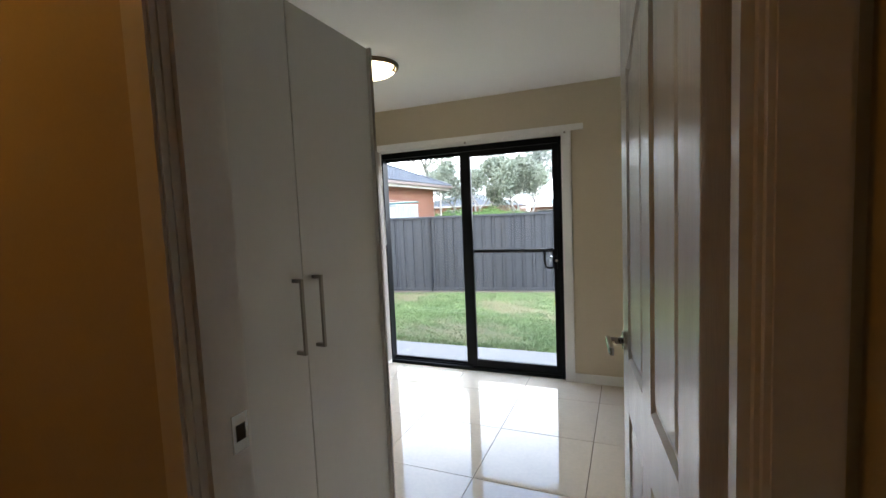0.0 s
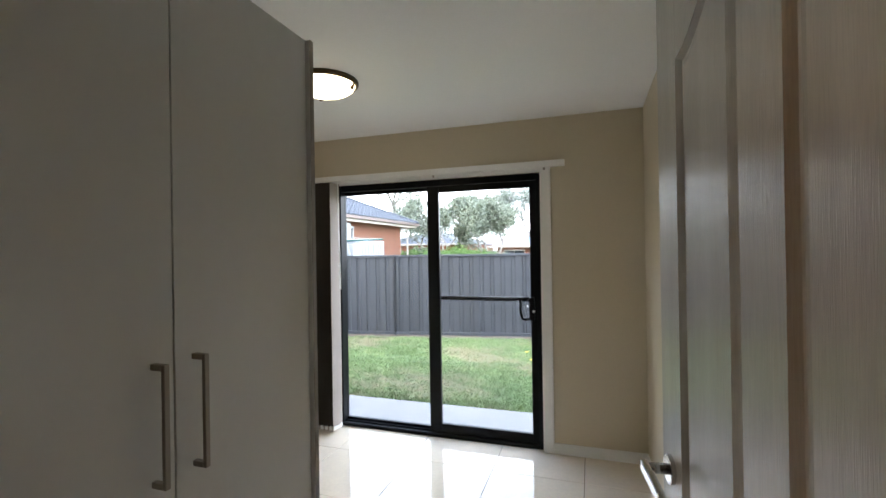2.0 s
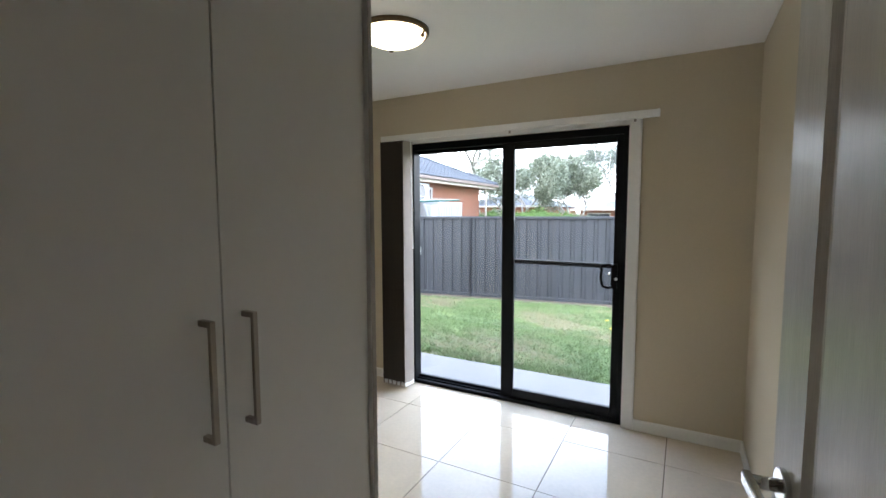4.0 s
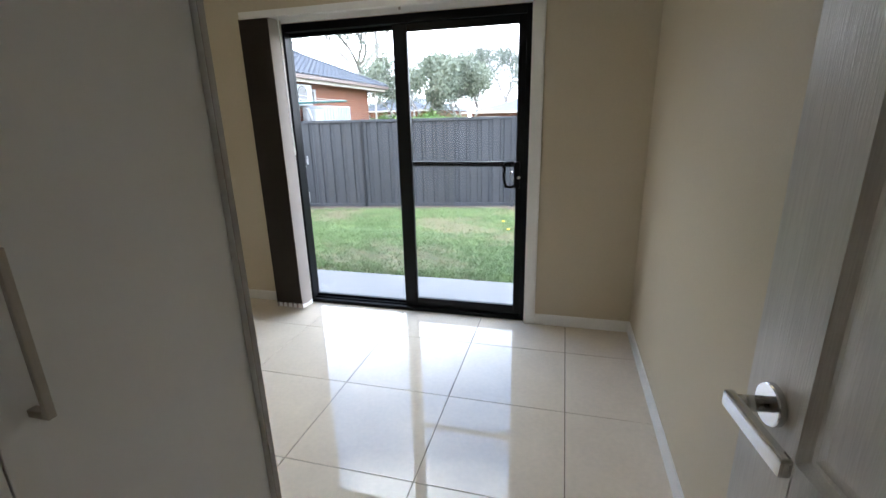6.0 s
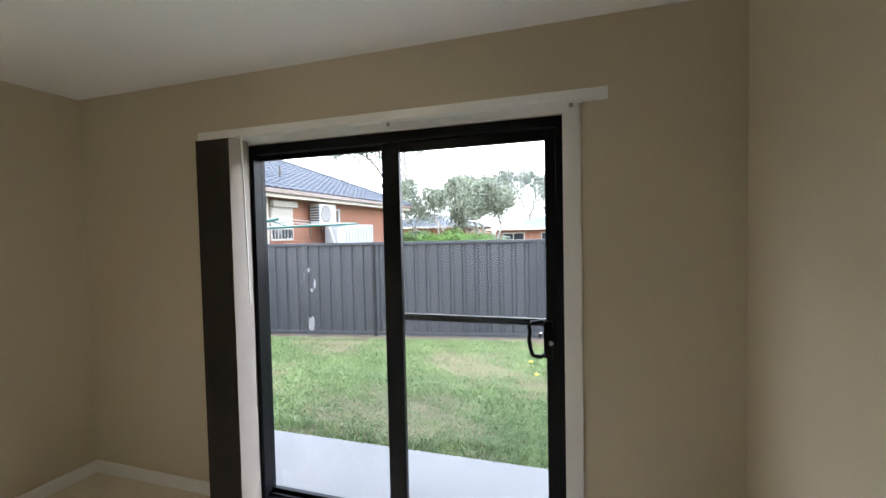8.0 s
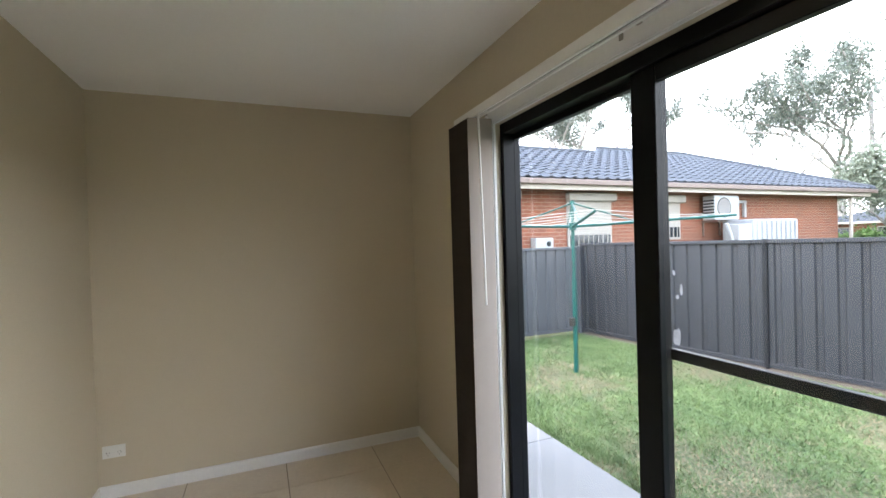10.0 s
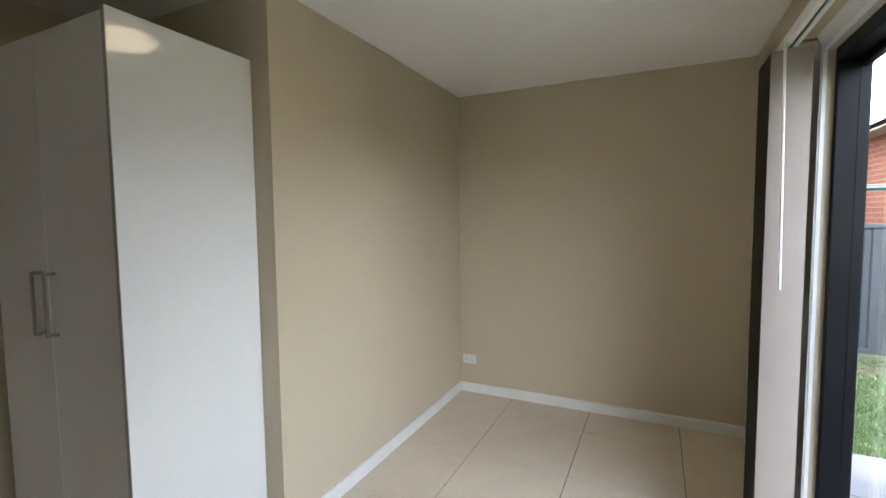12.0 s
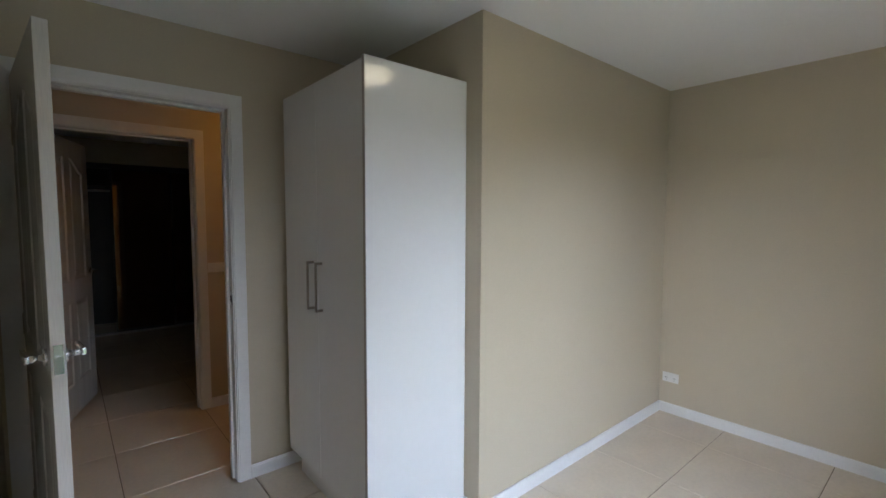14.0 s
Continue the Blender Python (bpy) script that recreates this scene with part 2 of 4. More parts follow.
def tube(points, r, seg=8, bm=None):
    """A bent tube through the points, with one ring at each bend."""
    b = bm or bmesh.new()
    pts = [Vector(p) for p in points]
    rings = []
    for i, p in enumerate(pts):
        d = (pts[min(i + 1, len(pts) - 1)] - pts[max(i - 1, 0)]).normalized()
        u = d.cross(Vector((0.31, 0.17, 0.93))).normalized()
        w = d.cross(u)
        rings.append([b.verts.new(p + r * (math.cos(a) * u + math.sin(a) * w)) for a in [2 * math.pi * k / seg for k in range(seg)]])
    for r0, r1 in zip(rings, rings[1:]):
        for k in range(seg):
            b.faces.new((r0[k], r0[(k + 1) % seg], r1[(k + 1) % seg], r1[k]))
    b.faces.new(rings[0][::-1])
    b.faces.new(rings[-1])
    return b


def lathe(profile, seg=40, bm=None):
    """A turned shape about z from (radius, height) pairs."""
    b = bm or bmesh.new()
    rings = [[b.verts.new((r * math.cos(2 * math.pi * k / seg), r * math.sin(2 * math.pi * k / seg), z)) for k in range(seg)] for r, z in profile]
    for r0, r1 in zip(rings, rings[1:]):
        for k in range(seg):
            b.faces.new((r0[k], r0[(k + 1) % seg], r1[(k + 1) % seg], r1[k]))
    b.faces.new(rings[0][::-1])
    b.faces.new(rings[-1])
    bmesh.ops.recalc_face_normals(b, faces=b.faces)
    return b


def prism(poly, y0, y1, bm=None):
    """A solid from an outline in x and z, from y0 to y1."""
    b = bm or bmesh.new()
    a = [b.verts.new((x, y0, z)) for x, z in poly]
    c = [b.verts.new((x, y1, z)) for x, z in poly]
    b.faces.new(a)
    b.faces.new(c[::-1])
    k = len(poly)
    for i in range(k):
        b.faces.new((a[i], c[i], c[(i + 1) % k], a[(i + 1) % k]))
    bmesh.ops.recalc_face_normals(b, faces=b.faces)
    return b


def structure(name, boxes, mat, label, category):
    b = bmesh.new()
    for bx in boxes:
        box(*bx, bm=b)
    return tagged(link_mesh(name, b, mat), label, category, "", "structure")


# ---- the plan ----
XE, XW, YN, YS, YNIB, XNIB, HC = 0.630, -3.035, 4.09, 1.02, 2.098, -1.075, 2.405
YH0, YH1 = -0.15, 0.91           # the hall's two faces
DX0, DX1, DH = -0.272, 0.546, 2.036  # the room's doorway
EX0, EX1 = -0.338, 0.492         # the doorway across the hall
GZ = -0.13                       # garden ground
SX0, SX1, SZ1 = -1.744, -0.060, 2.016  # sliding door's frame

structure("wall_north", [(-3.15, SX0, YN, 4.205, GZ, 2.5), (SX1, 0.80, YN, 4.205, GZ, 2.5), (SX0, SX1, YN, 4.205, SZ1, 2.5), (SX0, SX1, YN, 4.205, GZ, -0.004)],
          M_WALL, "beige painted plaster wall around the sliding door", "wall")
structure("wall_east", [(XE, 0.80, 0.91, YN, GZ, 2.5)], M_WALL, "beige painted plaster wall beside the open door", "wall")
structure("wall_west", [(-3.15, XW, 2.0, YN, GZ, 2.5)], M_WALL, "plain beige painted plaster end wall", "wall")
structure("wall_recess", [(XW, XNIB, 2.0, YNIB, GZ, 2.5), (-1.19, XNIB, YS, 2.0, GZ, 2.5)], M_WALL, "beige painted wall corner beside the wardrobe", "wall")
structure("wall_south", [(-2.6, DX0 - 0.02, YH1, YS, GZ, 2.5), (DX1 + 0.02, XE, YH1, YS, GZ, 2.5), (XE, 1.6, YH1 - 0.11, YH1, GZ, 2.5), (DX0 - 0.02, DX1 + 0.02, YH1, YS, DH + 0.02, 2.5)],
          M_WALL, "beige painted wall with the doorway to the hall", "wall")
structure("wall_hall_south", [(-2.6, EX0 - 0.02, YH0 - 0.11, YH0, GZ, 2.5), (EX1 + 0.02, 1.6, YH0 - 0.11, YH0, GZ, 2.5), (EX0 - 0.02, EX1 + 0.02, YH0 - 0.11, YH0, DH + 0.02, 2.5)],
          M_WALL, "beige painted hall wall with a doorway", "wall")
structure("wall_hall_ends", [(-2.7, -2.6, -0.26, YS, GZ, 2.5), (1.6, 1.7, -0.26, YH1, GZ, 2.5)], M_WALL, "beige painted hall end wall", "wall")
structure("wall_far_room", [(-1.7, -1.6, -4.1, -0.26, GZ, 2.5), (1.3, 1.4, -4.1, -0.26, GZ, 2.5), (-1.7, 1.4, -4.2, -4.1, GZ, 2.5), (-1.6, 1.3, -3.36, -3.27, 2.12, 2.5)],
          M_WALL, "beige painted wall of the dark room", "wall")
structure("ceiling", [(-3.15, 1.7, -4.2, 4.246, HC, 2.6)], M_CEIL, "flat white painted plaster ceiling", "ceiling")
floor = structure("floor", [(-3.10, 1.65, -4.15, 4.20, GZ + 0.002, -0.004)], M_GROUT, "polished beige tiled floor with thin brown joints", "floor")


def skirting(p, q, side):
    """A skirting board from p to q on the floor; side: the direction away from the wall."""
    p, q, s = Vector((*p, 0)), Vector((*q, 0)), Vector((*side, 0))
    b = bmesh.new()
    prof = [(0.0, 0.0), (0.013, 0.0), (0.013, 0.062), (0.008, 0.074), (0.0, 0.074)]
    a = [b.verts.new(p + s * d + Vector((0, 0, h))) for d, h in prof]
    c = [b.verts.new(q + s * d + Vector((0, 0, h))) for d, h in prof]
    b.faces.new(a)
    b.faces.new(c[::-1])
    for i in range(5):
        b.faces.new((a[i], c[i], c[(i + 1) % 5], a[(i + 1) % 5]))
    bmesh.ops.recalc_face_normals(b, faces=b.faces)
    tagged(link_mesh("baseboard", b, M_TRIM), "white painted skirting board along the wall", "skirting board", "skirting boards", "structure")


skirting((XW, YN), (SX0 - 0.077, YN), (0, -1))
skirting((SX1 + 0.077, YN), (XE, YN), (0, -1))
skirting((XE, YS), (XE, YN - 0.014), (-1, 0))
skirting((XW, YNIB), (XW, YN - 0.014), (1, 0))
skirting((XW + 0.014, YNIB), (XNIB, YNIB), (0, 1))
skirting((XNIB, 1.998), (XNIB, YNIB + 0.013), (1, 0))
skirting((XNIB, YS + 0.014), (XNIB, 1.108), (1, 0))
skirting((XNIB, YS), (DX0 - 0.071, YS), (0, 1))
skirting((-2.6, YH0), (EX0 - 0.071, YH0), (0, 1))
skirting((EX1 + 0.071, YH0), (1.6, YH0), (0, 1))
skirting((-2.6, YH1), (DX0 - 0.071, YH1), (0, -1))


# ---- doorways and doors ----
def doorway(name, x0, x1, y0, y1, label):
    """Lining and architraves of a doorway in a wall from y0 to y1."""
    e = thing(name, label, "door frame", "", "structure")
    b = bmesh.new()
    box(x0 - 0.02, x0, y0, y1, 0, DH, bm=b)
    box(x1, x1 + 0.02, y0, y1, 0, DH, bm=b)
    box(x0 - 0.02, x1 + 0.02, y0, y1, DH, DH + 0.02, bm=b)
    part("door_lining", b, M_TRIM, e)
    b = bmesh.new()
    ym = (y0 + y1) / 2
    box(x0, x0 + 0.012, ym - 0.04, ym, 0, DH - 0.012, bm=b)
    box(x1 - 0.012, x1, ym - 0.04, ym, 0, DH - 0.012, bm=b)
    box(x0, x1, ym - 0.04, ym, DH - 0.012, DH, bm=b)
    part("door_stop", b, M_TRIM, e)
    for yy, s in ((y1, 1), (y0, -1)):
        w = 0.065
        for k, (poly) in enumerate((
                [(x0 - 0.005, 0), (x0 - 0.005, DH + 0.005), (x0 - 0.005 - w, DH + 0.005 + w), (x0 - 0.005 - w, 0)],
                [(x1 + 0.005, 0), (x1 + 0.005 + w, 0), (x1 + 0.005 + w, DH + 0.005 + w), (x1 + 0.005, DH + 0.005)],
                [(x0 - 0.005, DH + 0.005), (x1 + 0.005, DH + 0.005), (x1 + 0.005 + w, DH + 0.005 + w), (x0 - 0.005 - w, DH + 0.005 + w)])):
            b = prism(poly, yy, yy + s * 0.018)
            front = [ed for ed in b.edges if all(abs(v.co.y - yy - s * 0.018) < 1e-5 for v in ed.verts)]
            bmesh.ops.bevel(b, geom=front, offset=0.006, segments=2, affect="EDGES")
            part("architrave", b, M_TRIM, e)
    return e


frame_1 = doorway("door_frame_1", DX0, DX1, YH1, YS, "white painted door frame with moulded architraves")
b = box(DX0 - 0.001, DX0 + 0.003, 0.982, 1.0195, 0.990, 1.065, 0.001)
part("strike_plate", b, M_CHROME, frame_1, "chrome strike plate")
part("strike_hole", box(DX0 + 0.003, DX0 + 0.0036, 0.990, 1.012, 1.012, 1.044), M_DARK, frame_1)
frame_2 = doorway("door_frame_2", EX0, EX1, YH0 - 0.11, YH0, "white painted door frame across the hall")


def panel_door(name, label, m):
    """A moulded four-panel leaf; x across from the hinge, y through, z up."""
    e = thing(name, label, "door", "panel doors", "", m)
    W, T, H, Z0 = 0.812, 0.036, 2.027, 0.008
    st, mid = 0.115, 0.105
    pw = (W - 2 * st - mid) / 2
    cols = [(st, st + pw), (st + pw + mid, W - st)]
    part("core", box(0.01, W - 0.01, 0.009, T - 0.009, Z0 + 0.01, H - 0.01), M_DOOR, e)
    for x0, x1 in ((0, st), (W - st, W)):
        part("stile", box(x0, x1, 0, T, Z0, H, 0.0015), M_DOOR, e)
    part("mullion", box(st + pw, st + pw + mid, 0.0002, T - 0.0002, 0.22, 1.93, 0.001), M_DOOR, e)
    part("bottom_rail", box(st, W - st, 0, T, Z0, 0.24, 0.001), M_DOOR, e)
    part("lock_rail", box(st, W - st, 0.0001, T - 0.0001, 0.84, 1.00, 0.001), M_DOOR, e)

    def arch(x0, x1, zb, zt, n=12):
        outer = 0 if x0 < W / 2 else 1
        res = []
        for i in range(n + 1):
            f = i / n
            g = f if outer == 0 else 1 - f
            res.append((x0 + (x1 - x0) * f, zb + (zt - zb) * (0.5 - 0.5 * math.cos(math.pi * g))))
        return res
    for x0, x1 in cols:
        curve = arch(x0, x1, 1.80, 1.895)
        part("top_rail", prism(curve + [(x1, H), (x0, H)], 0.0003, T - 0.0003), M_DOOR, e)
    part("head", box(st + pw, st + pw + mid, 0.0004, T - 0.0004, 1.93, H), M_DOOR, e)
    for x0, x1 in cols:
        for z0, arched in ((0.24, False), (1.00, True)):
            if arched:
                outline = [(x0, z0), (x1, z0)] + arch(x0, x1, 1.80, 1.895)[::-1]
            else:
                outline = [(x0, z0), (x1, z0), (x1, 0.84), (x0, 0.84)]
            cx = sum(p[0] for p in outline) / len(outline)
            cz = (min(p[1] for p in outline) + max(p[1] for p in outline)) / 2
            hw, hz = (x1 - x0) / 2, (max(p[1] for p in outline) - z0) / 2
            mx = (x0 + x1) / 2

            def shrink(d):
                return [(mx + (x - mx) * (1 - d / hw), cz + (z - cz) * (1 - d / hz)) for x, z in outline]
            bm = bmesh.new()
            for ys, yt in ((0.009, 0.0025), (T - 0.009, T - 0.0025)):
                r0 = [bm.verts.new((x, ys, z)) for x, z in shrink(0.016)]
                r1 = [bm.verts.new((x, yt, z)) for x, z in shrink(0.036)]
                k = len(r0)
                for i in range(k):
                    bm.faces.new((r0[i], r0[(i + 1) % k], r1[(i + 1) % k], r1[i]))
                bm.faces.new(r1)
                # moulding round the recess
                r2 = [bm.verts.new((x, 0.0012 if ys < T / 2 else T - 0.0012, z)) for x, z in shrink(0.0)]
                r3 = [bm.verts.new((x, ys, z)) for x, z in shrink(0.010)]
                for i in range(k):
                    bm.faces.new((r2[i], r2[(i + 1) % k], r3[(i + 1) % k], r3[i]))
            bmesh.ops.recalc_face_normals(bm, faces=bm.faces)
            part("panel", bm, M_DOOR, e)
    zl = 1.04
    part("latch_plate", box(W - 0.0005, W + 0.0015, 0.006, T - 0.006, zl - 0.045, zl + 0.045, 0.0006), M_CHROME, e, "chrome latch plate")
    part("latch_bolt", prism([(W + 0.001, zl - 0.011), (W + 0.010, zl - 0.011), (W + 0.010, zl + 0.011), (W + 0.001, zl + 0.011)], 0.011, T - 0.013), M_CHROME, e)
    for s in (-1, 1):
        y0 = 0.0 if s < 0 else T
        bm = rod((W - 0.062, y0, zl), (W - 0.062, y0 + s * 0.010, zl), 0.027, seg=28)
        bmesh.ops.bevel(bm, geom=list(bm.edges), offset=0.0015, segments=1, affect="EDGES")
        hd = part("door_handle", bm, M_CHROME, e, "satin chrome lever handle")
        part("spindle", rod((W - 0.062, y0 + s * 0.010, zl), (W - 0.062, y0 + s * 0.052, zl), 0.010, seg=16), M_CHROME, hd, smooth=True)
        lv = box(W - 0.175, W - 0.050, min(y0 + s * 0.043, y0 + s * 0.056), max(y0 + s * 0.043, y0 + s * 0.056), zl - 0.011, zl + 0.011, 0.004, 2)
        part("lever", lv, M_CHROME, hd)
    for z in (0.25, 1.02, 1.80):
        part("hinge", rod((-0.004, -0.004, z - 0.045), (-0.004, -0.004, z + 0.045), 0.006), M_STEEL, e)
    return e


panel_door("panel_door", "white moulded woodgrain door standing open against the beige wall", pose(0.548, 1.026, 0, 0, 0, 97.0))
panel_door("panel_door", "white moulded door standing open into the dark room", pose(0.500, -0.268, 0, 0, 0, 252.0))


# ---- sliding door ----
sd = thing("sliding_door", "black aluminium sliding glass door, shut, onto the garden", "sliding door", "", "structure")
YF = 4.113
b = bmesh.new()
box(SX0, SX0 + 0.030, YF, YF + 0.092, 0, SZ1, 0.002, bm=b)
box(SX1 - 0.034, SX1, YF, YF + 0.092, 0, SZ1, 0.002, bm=b)
box(SX0 + 0.030, SX1 - 0.034, YF, YF + 0.092, SZ1 - 0.050, SZ1, 0.002, bm=b)
part("outer_frame", b, M_BLACK, sd)
b = bmesh.new()
box(SX0 + 0.030, SX1 - 0.034, YF, YF + 0.092, 0.0, 0.028, 0.002, bm=b)
for yy in (YF + 0.035, YF + 0.073):
    box(SX0 + 0.030, SX1 - 0.034, yy - 0.004, yy + 0.004, 0.028, 0.040, bm=b)
part("sill_track", b, M_BLACK, sd)


def glazed_leaf(name, x0, x1, y0, y1, sl, sr, zb, zt, handle):
    z0, z1 = 0.036, SZ1 - 0.048
    b = bmesh.new()
    box(x0, x0 + sl, y0, y1, z0, z1, 0.003, bm=b)
    box(x1 - sr, x1, y0, y1, z0, z1, 0.003, bm=b)
    box(x0 + sl, x1 - sr, y0 + 0.001, y1 - 0.001, z0, zb, 0.003, bm=b)
    box(x0 + sl, x1 - sr, y0 + 0.001, y1 - 0.001, zt, z1, 0.003, bm=b)
    lf = part(name, b, M_BLACK, sd)
    ym = (y0 + y1) / 2
    g = part("pane", box(x0 + sl - 0.004, x1 - sr + 0.004, ym - 0.0025, ym + 0.0025, zb - 0.004, zt + 0.004), M_GLASS, lf, "clear glass pane")
    g.visible_shadow = False
    if handle:
        part("mid_rail", box(x0 + sl - 0.02, x1 + 0.02, y1 + 0.030, y1 + 0.052, 1.066, 1.099, 0.002), M_BLACK, lf)
        hx = x1 - sr - 0.008
        pts = [(hx, y0 - 0.002, 1.097), (hx - 0.015, y0 - 0.026, 1.104), (hx - 0.055, y0 - 0.032, 1.100), (hx - 0.066, y0 - 0.032, 1.082), (hx - 0.060, y0 - 0.032, 1.057),
               (hx - 0.067, y0 - 0.032, 1.022), (hx - 0.060, y0 - 0.032, 0.977), (hx - 0.050, y0 - 0.032, 0.950), (hx - 0.015, y0 - 0.026, 0.944), (hx, y0 - 0.002, 0.952)]
        part("pull_handle", tube(pts, 0.010, 10), M_BLACK, lf, "black D-shaped pull handle", smooth=True)
        part("lock_body", box(hx - 0.004, hx + 0.036, y0 - 0.013, y0, 0.935, 1.105, 0.004, 2), M_BLACK, lf)
        part("lock_button", rod((hx + 0.030, y0 - 0.012, 1.005), (hx + 0.030, y0 - 0.020, 1.005), 0.010, seg=16), M_PLASTIC, lf, "white lock button")
        part("key_cylinder", rod((hx - 0.024, y1, 1.03), (hx - 0.024, y1 + 0.02, 1.03), 0.009), M_CHROME, lf)
    return lf


glazed_leaf("fixed_leaf", SX0 + 0.022, -0.866, YF + 0.057, YF + 0.089, 0.009, 0.060, 0.056, 1.940, False)
glazed_leaf("sliding_leaf", -0.945, SX1 - 0.026, YF + 0.020, YF + 0.052, 0.095, 0.056, 0.100, 1.918, True)

# architrave of the sliding door
e = thing("window_frame_1", "white painted architrave around the sliding door", "door frame", "", "structure")
for poly in ([(SX1, 0), (SX1 + 0.076, 0), (SX1 + 0.076, SZ1 + 0.076), (SX1, SZ1)], [(SX0, 0), (SX0, SZ1), (SX0 - 0.076, SZ1 + 0.076), (SX0 - 0.076, 0)],
             [(SX0, SZ1), (SX1, SZ1), (SX1 + 0.076, SZ1 + 0.076), (SX0 - 0.076, SZ1 + 0.076)]):
    b = prism(poly, YN - 0.018, YN)
    fr = [ed for ed in b.edges if all(abs(v.co.y - YN + 0.018) < 1e-5 for v in ed.verts)]
    bmesh.ops.bevel(b, geom=fr, offset=0.005, segments=2, affect="EDGES")
    part("architrave", b, M_TRIM, e)

# vertical blind, drawn to one side
bl = thing("vertical_blind", "brown fabric vertical blind stacked open beside the sliding door", "blind")
b = bmesh.new()
YT = 3.975
box(-1.935, 0.120, YT - 0.020, YT - 0.005, 2.030, 2.072, 0.002, bm=b)
box(-1.935, 0.120, YT + 0.006, YT + 0.020, 2.030, 2.072, 0.002, bm=b)
box(-1.935, 0.120, YT - 0.005, YT + 0.006, 2.056, 2.072, bm=b)
part("headrail", b, M_TRIM, bl, "white aluminium headrail")
# near-black filler strip draws the shade inside the headrail's groove
part("slot_shade", box(-1.932, 0.117, YT - 0.0045, YT + 0.0055, 2.036, 2.0555), M_DARK, bl, "dark strip painted as shade in the track's slot")
for x in (-1.80, -0.84, -0.02):
    part("bracket", box(x - 0.009, x + 0.009, YT - 0.006, YN - 0.001, 2.072, 2.076), M_STEEL, bl)
    part("bracket_clip", box(x - 0.008, x + 0.008, YT + 0.020, YT + 0.026, 2.014, 2.072, 0.002), M_STEEL, bl)
rnd = random.Random(5)
N = 17
for i in range(N):
    x = -1.908 + i * (0.222 / (N - 1))
    lean = rnd.uniform(-2, 2) if i < N - 1 else -6
    last = i == N - 1
    bm = bmesh.new()
    n = 6
    rows = []
    for k in range(n + 1):
        yy = -0.060 + 0.120 * k / n
        bow = 0.004 * (1 - (yy / 0.060) ** 2)
        rows.append((bow, yy))
    f = [bm.verts.new((bx, by, z)) for z in (0.060, 2.020) for bx, by in rows]
    k2 = n + 1
    g = [bm.verts.new((bx - 0.0012, by, z)) for z in (0.060, 2.020) for bx, by in rows]
    for q in range(n):
        bm.faces.new((f[q], f[q + 1], f[k2 + q + 1], f[k2 + q]))
        bm.faces.new((g[q + 1], g[q], g[k2 + q], g[k2 + q + 1]))
    for q, w in ((0, 0), (n, 1)):
        bm.faces.new((f[q], f[k2 + q], g[k2 + q], g[q]))
    bmesh.ops.recalc_face_normals(bm, faces=bm.faces)
    # the end slat's paler colour stands in for daylight on its face
    sl = part("slat", bm, M_BLINDLIT if last else M_BLIND, bl, "end fabric slat, window light painted as pale taupe" if last else "")
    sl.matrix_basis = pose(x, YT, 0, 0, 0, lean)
    wt = part("slat_weight", box(-0.002, 0.003, -0.058, 0.058, 0.030, 0.064, 0.001), M_PLASTIC if i % 3 else M_BLINDLIT, sl)
part("wand", rod((-1.640, YT - 0.030, 2.028), (-1.630, YT - 0.020, 1.165), 0.0045, seg=8), M_PLASTIC, bl, "thin white plastic wand")
part("wand_hook", tube([(-1.665, YT - 0.02, 2.034), (-1.648, YT - 0.026, 2.036), (-1.640, YT - 0.030, 2.024)], 0.003, 6), M_PLASTIC, bl)

# ---- wardrobe ----
wd = thing("wardrobe", "tall white gloss two-door wardrobe standing in the recess", "wardrobe")
CX0, CX1, CY0, CY1, CZ0, CZ1 = XNIB + 0.002, -0.520, 1.114, 1.996, 0.150, 2.108
YJ = 1.516
part("side_panel", box(CX0, CX1, CY1 - 0.018, CY1, 0.0, CZ1, 0.0012), M_CAB, wd)
part("side_panel", box(CX0, CX1 - 0.032, CY0, CY0 + 0.018, CZ0, CZ1, 0.0012), M_CAB, wd)
part("top_panel", box(CX0, CX1 - 0.033, CY0 + 0.018, CY1 - 0.018, CZ1 - 0.02, CZ1 - 0.001), M_CAB, wd)
part("bottom_panel", box(CX0, CX1 - 0.033, CY0 + 0.018, CY1 - 0.018, CZ0, CZ0 + 0.018), M_CAB, wd)
part("back_panel", box(CX0, CX0 + 0.008, CY0 + 0.018, CY1 - 0.018, CZ0 + 0.018, CZ1 - 0.02), M_CAB, wd)
part("plinth", box(CX0 + 0.01, CX1 - 0.07, CY0 + 0.02, CY1 - 0.03, 0, CZ0, 0.001), M_CAB, wd)
part("edge_strip", box(CX1, CX1 + 0.0015, CY1 - 0.0175, CY1 - 0.0005, 0.0, CZ1), M_CABEDGE, wd, "grey edge strip")
for y0, y1, hy in ((CY0, YJ - 0.0015, YJ - 0.047), (YJ + 0.0015, CY1 - 0.020, YJ + 0.047)):
    dr = part("wardrobe_door", box(CX1 - 0.031, CX1 - 0.0125, y0, y1, CZ0 + 0.001, CZ1 - 0.001, 0.0012), M_CAB, wd)
    bm = box(CX1 + 0.015, CX1 + 0.024, hy - 0.006, hy + 0.006, 1.012, 1.252, 0.0012)
    box(CX1 - 0.0130, CX1 + 0.015, hy - 0.006, hy + 0.006, 1.240, 1.252, 0.001, bm=bm)
    box(CX1 - 0.0130, CX1 + 0.015, hy - 0.006, hy + 0.006, 1.012, 1.024, 0.001, bm=bm)
    part("handle", bm, M_STEEL, dr, "brushed steel bar handle")

# ---- lamps, switches ----


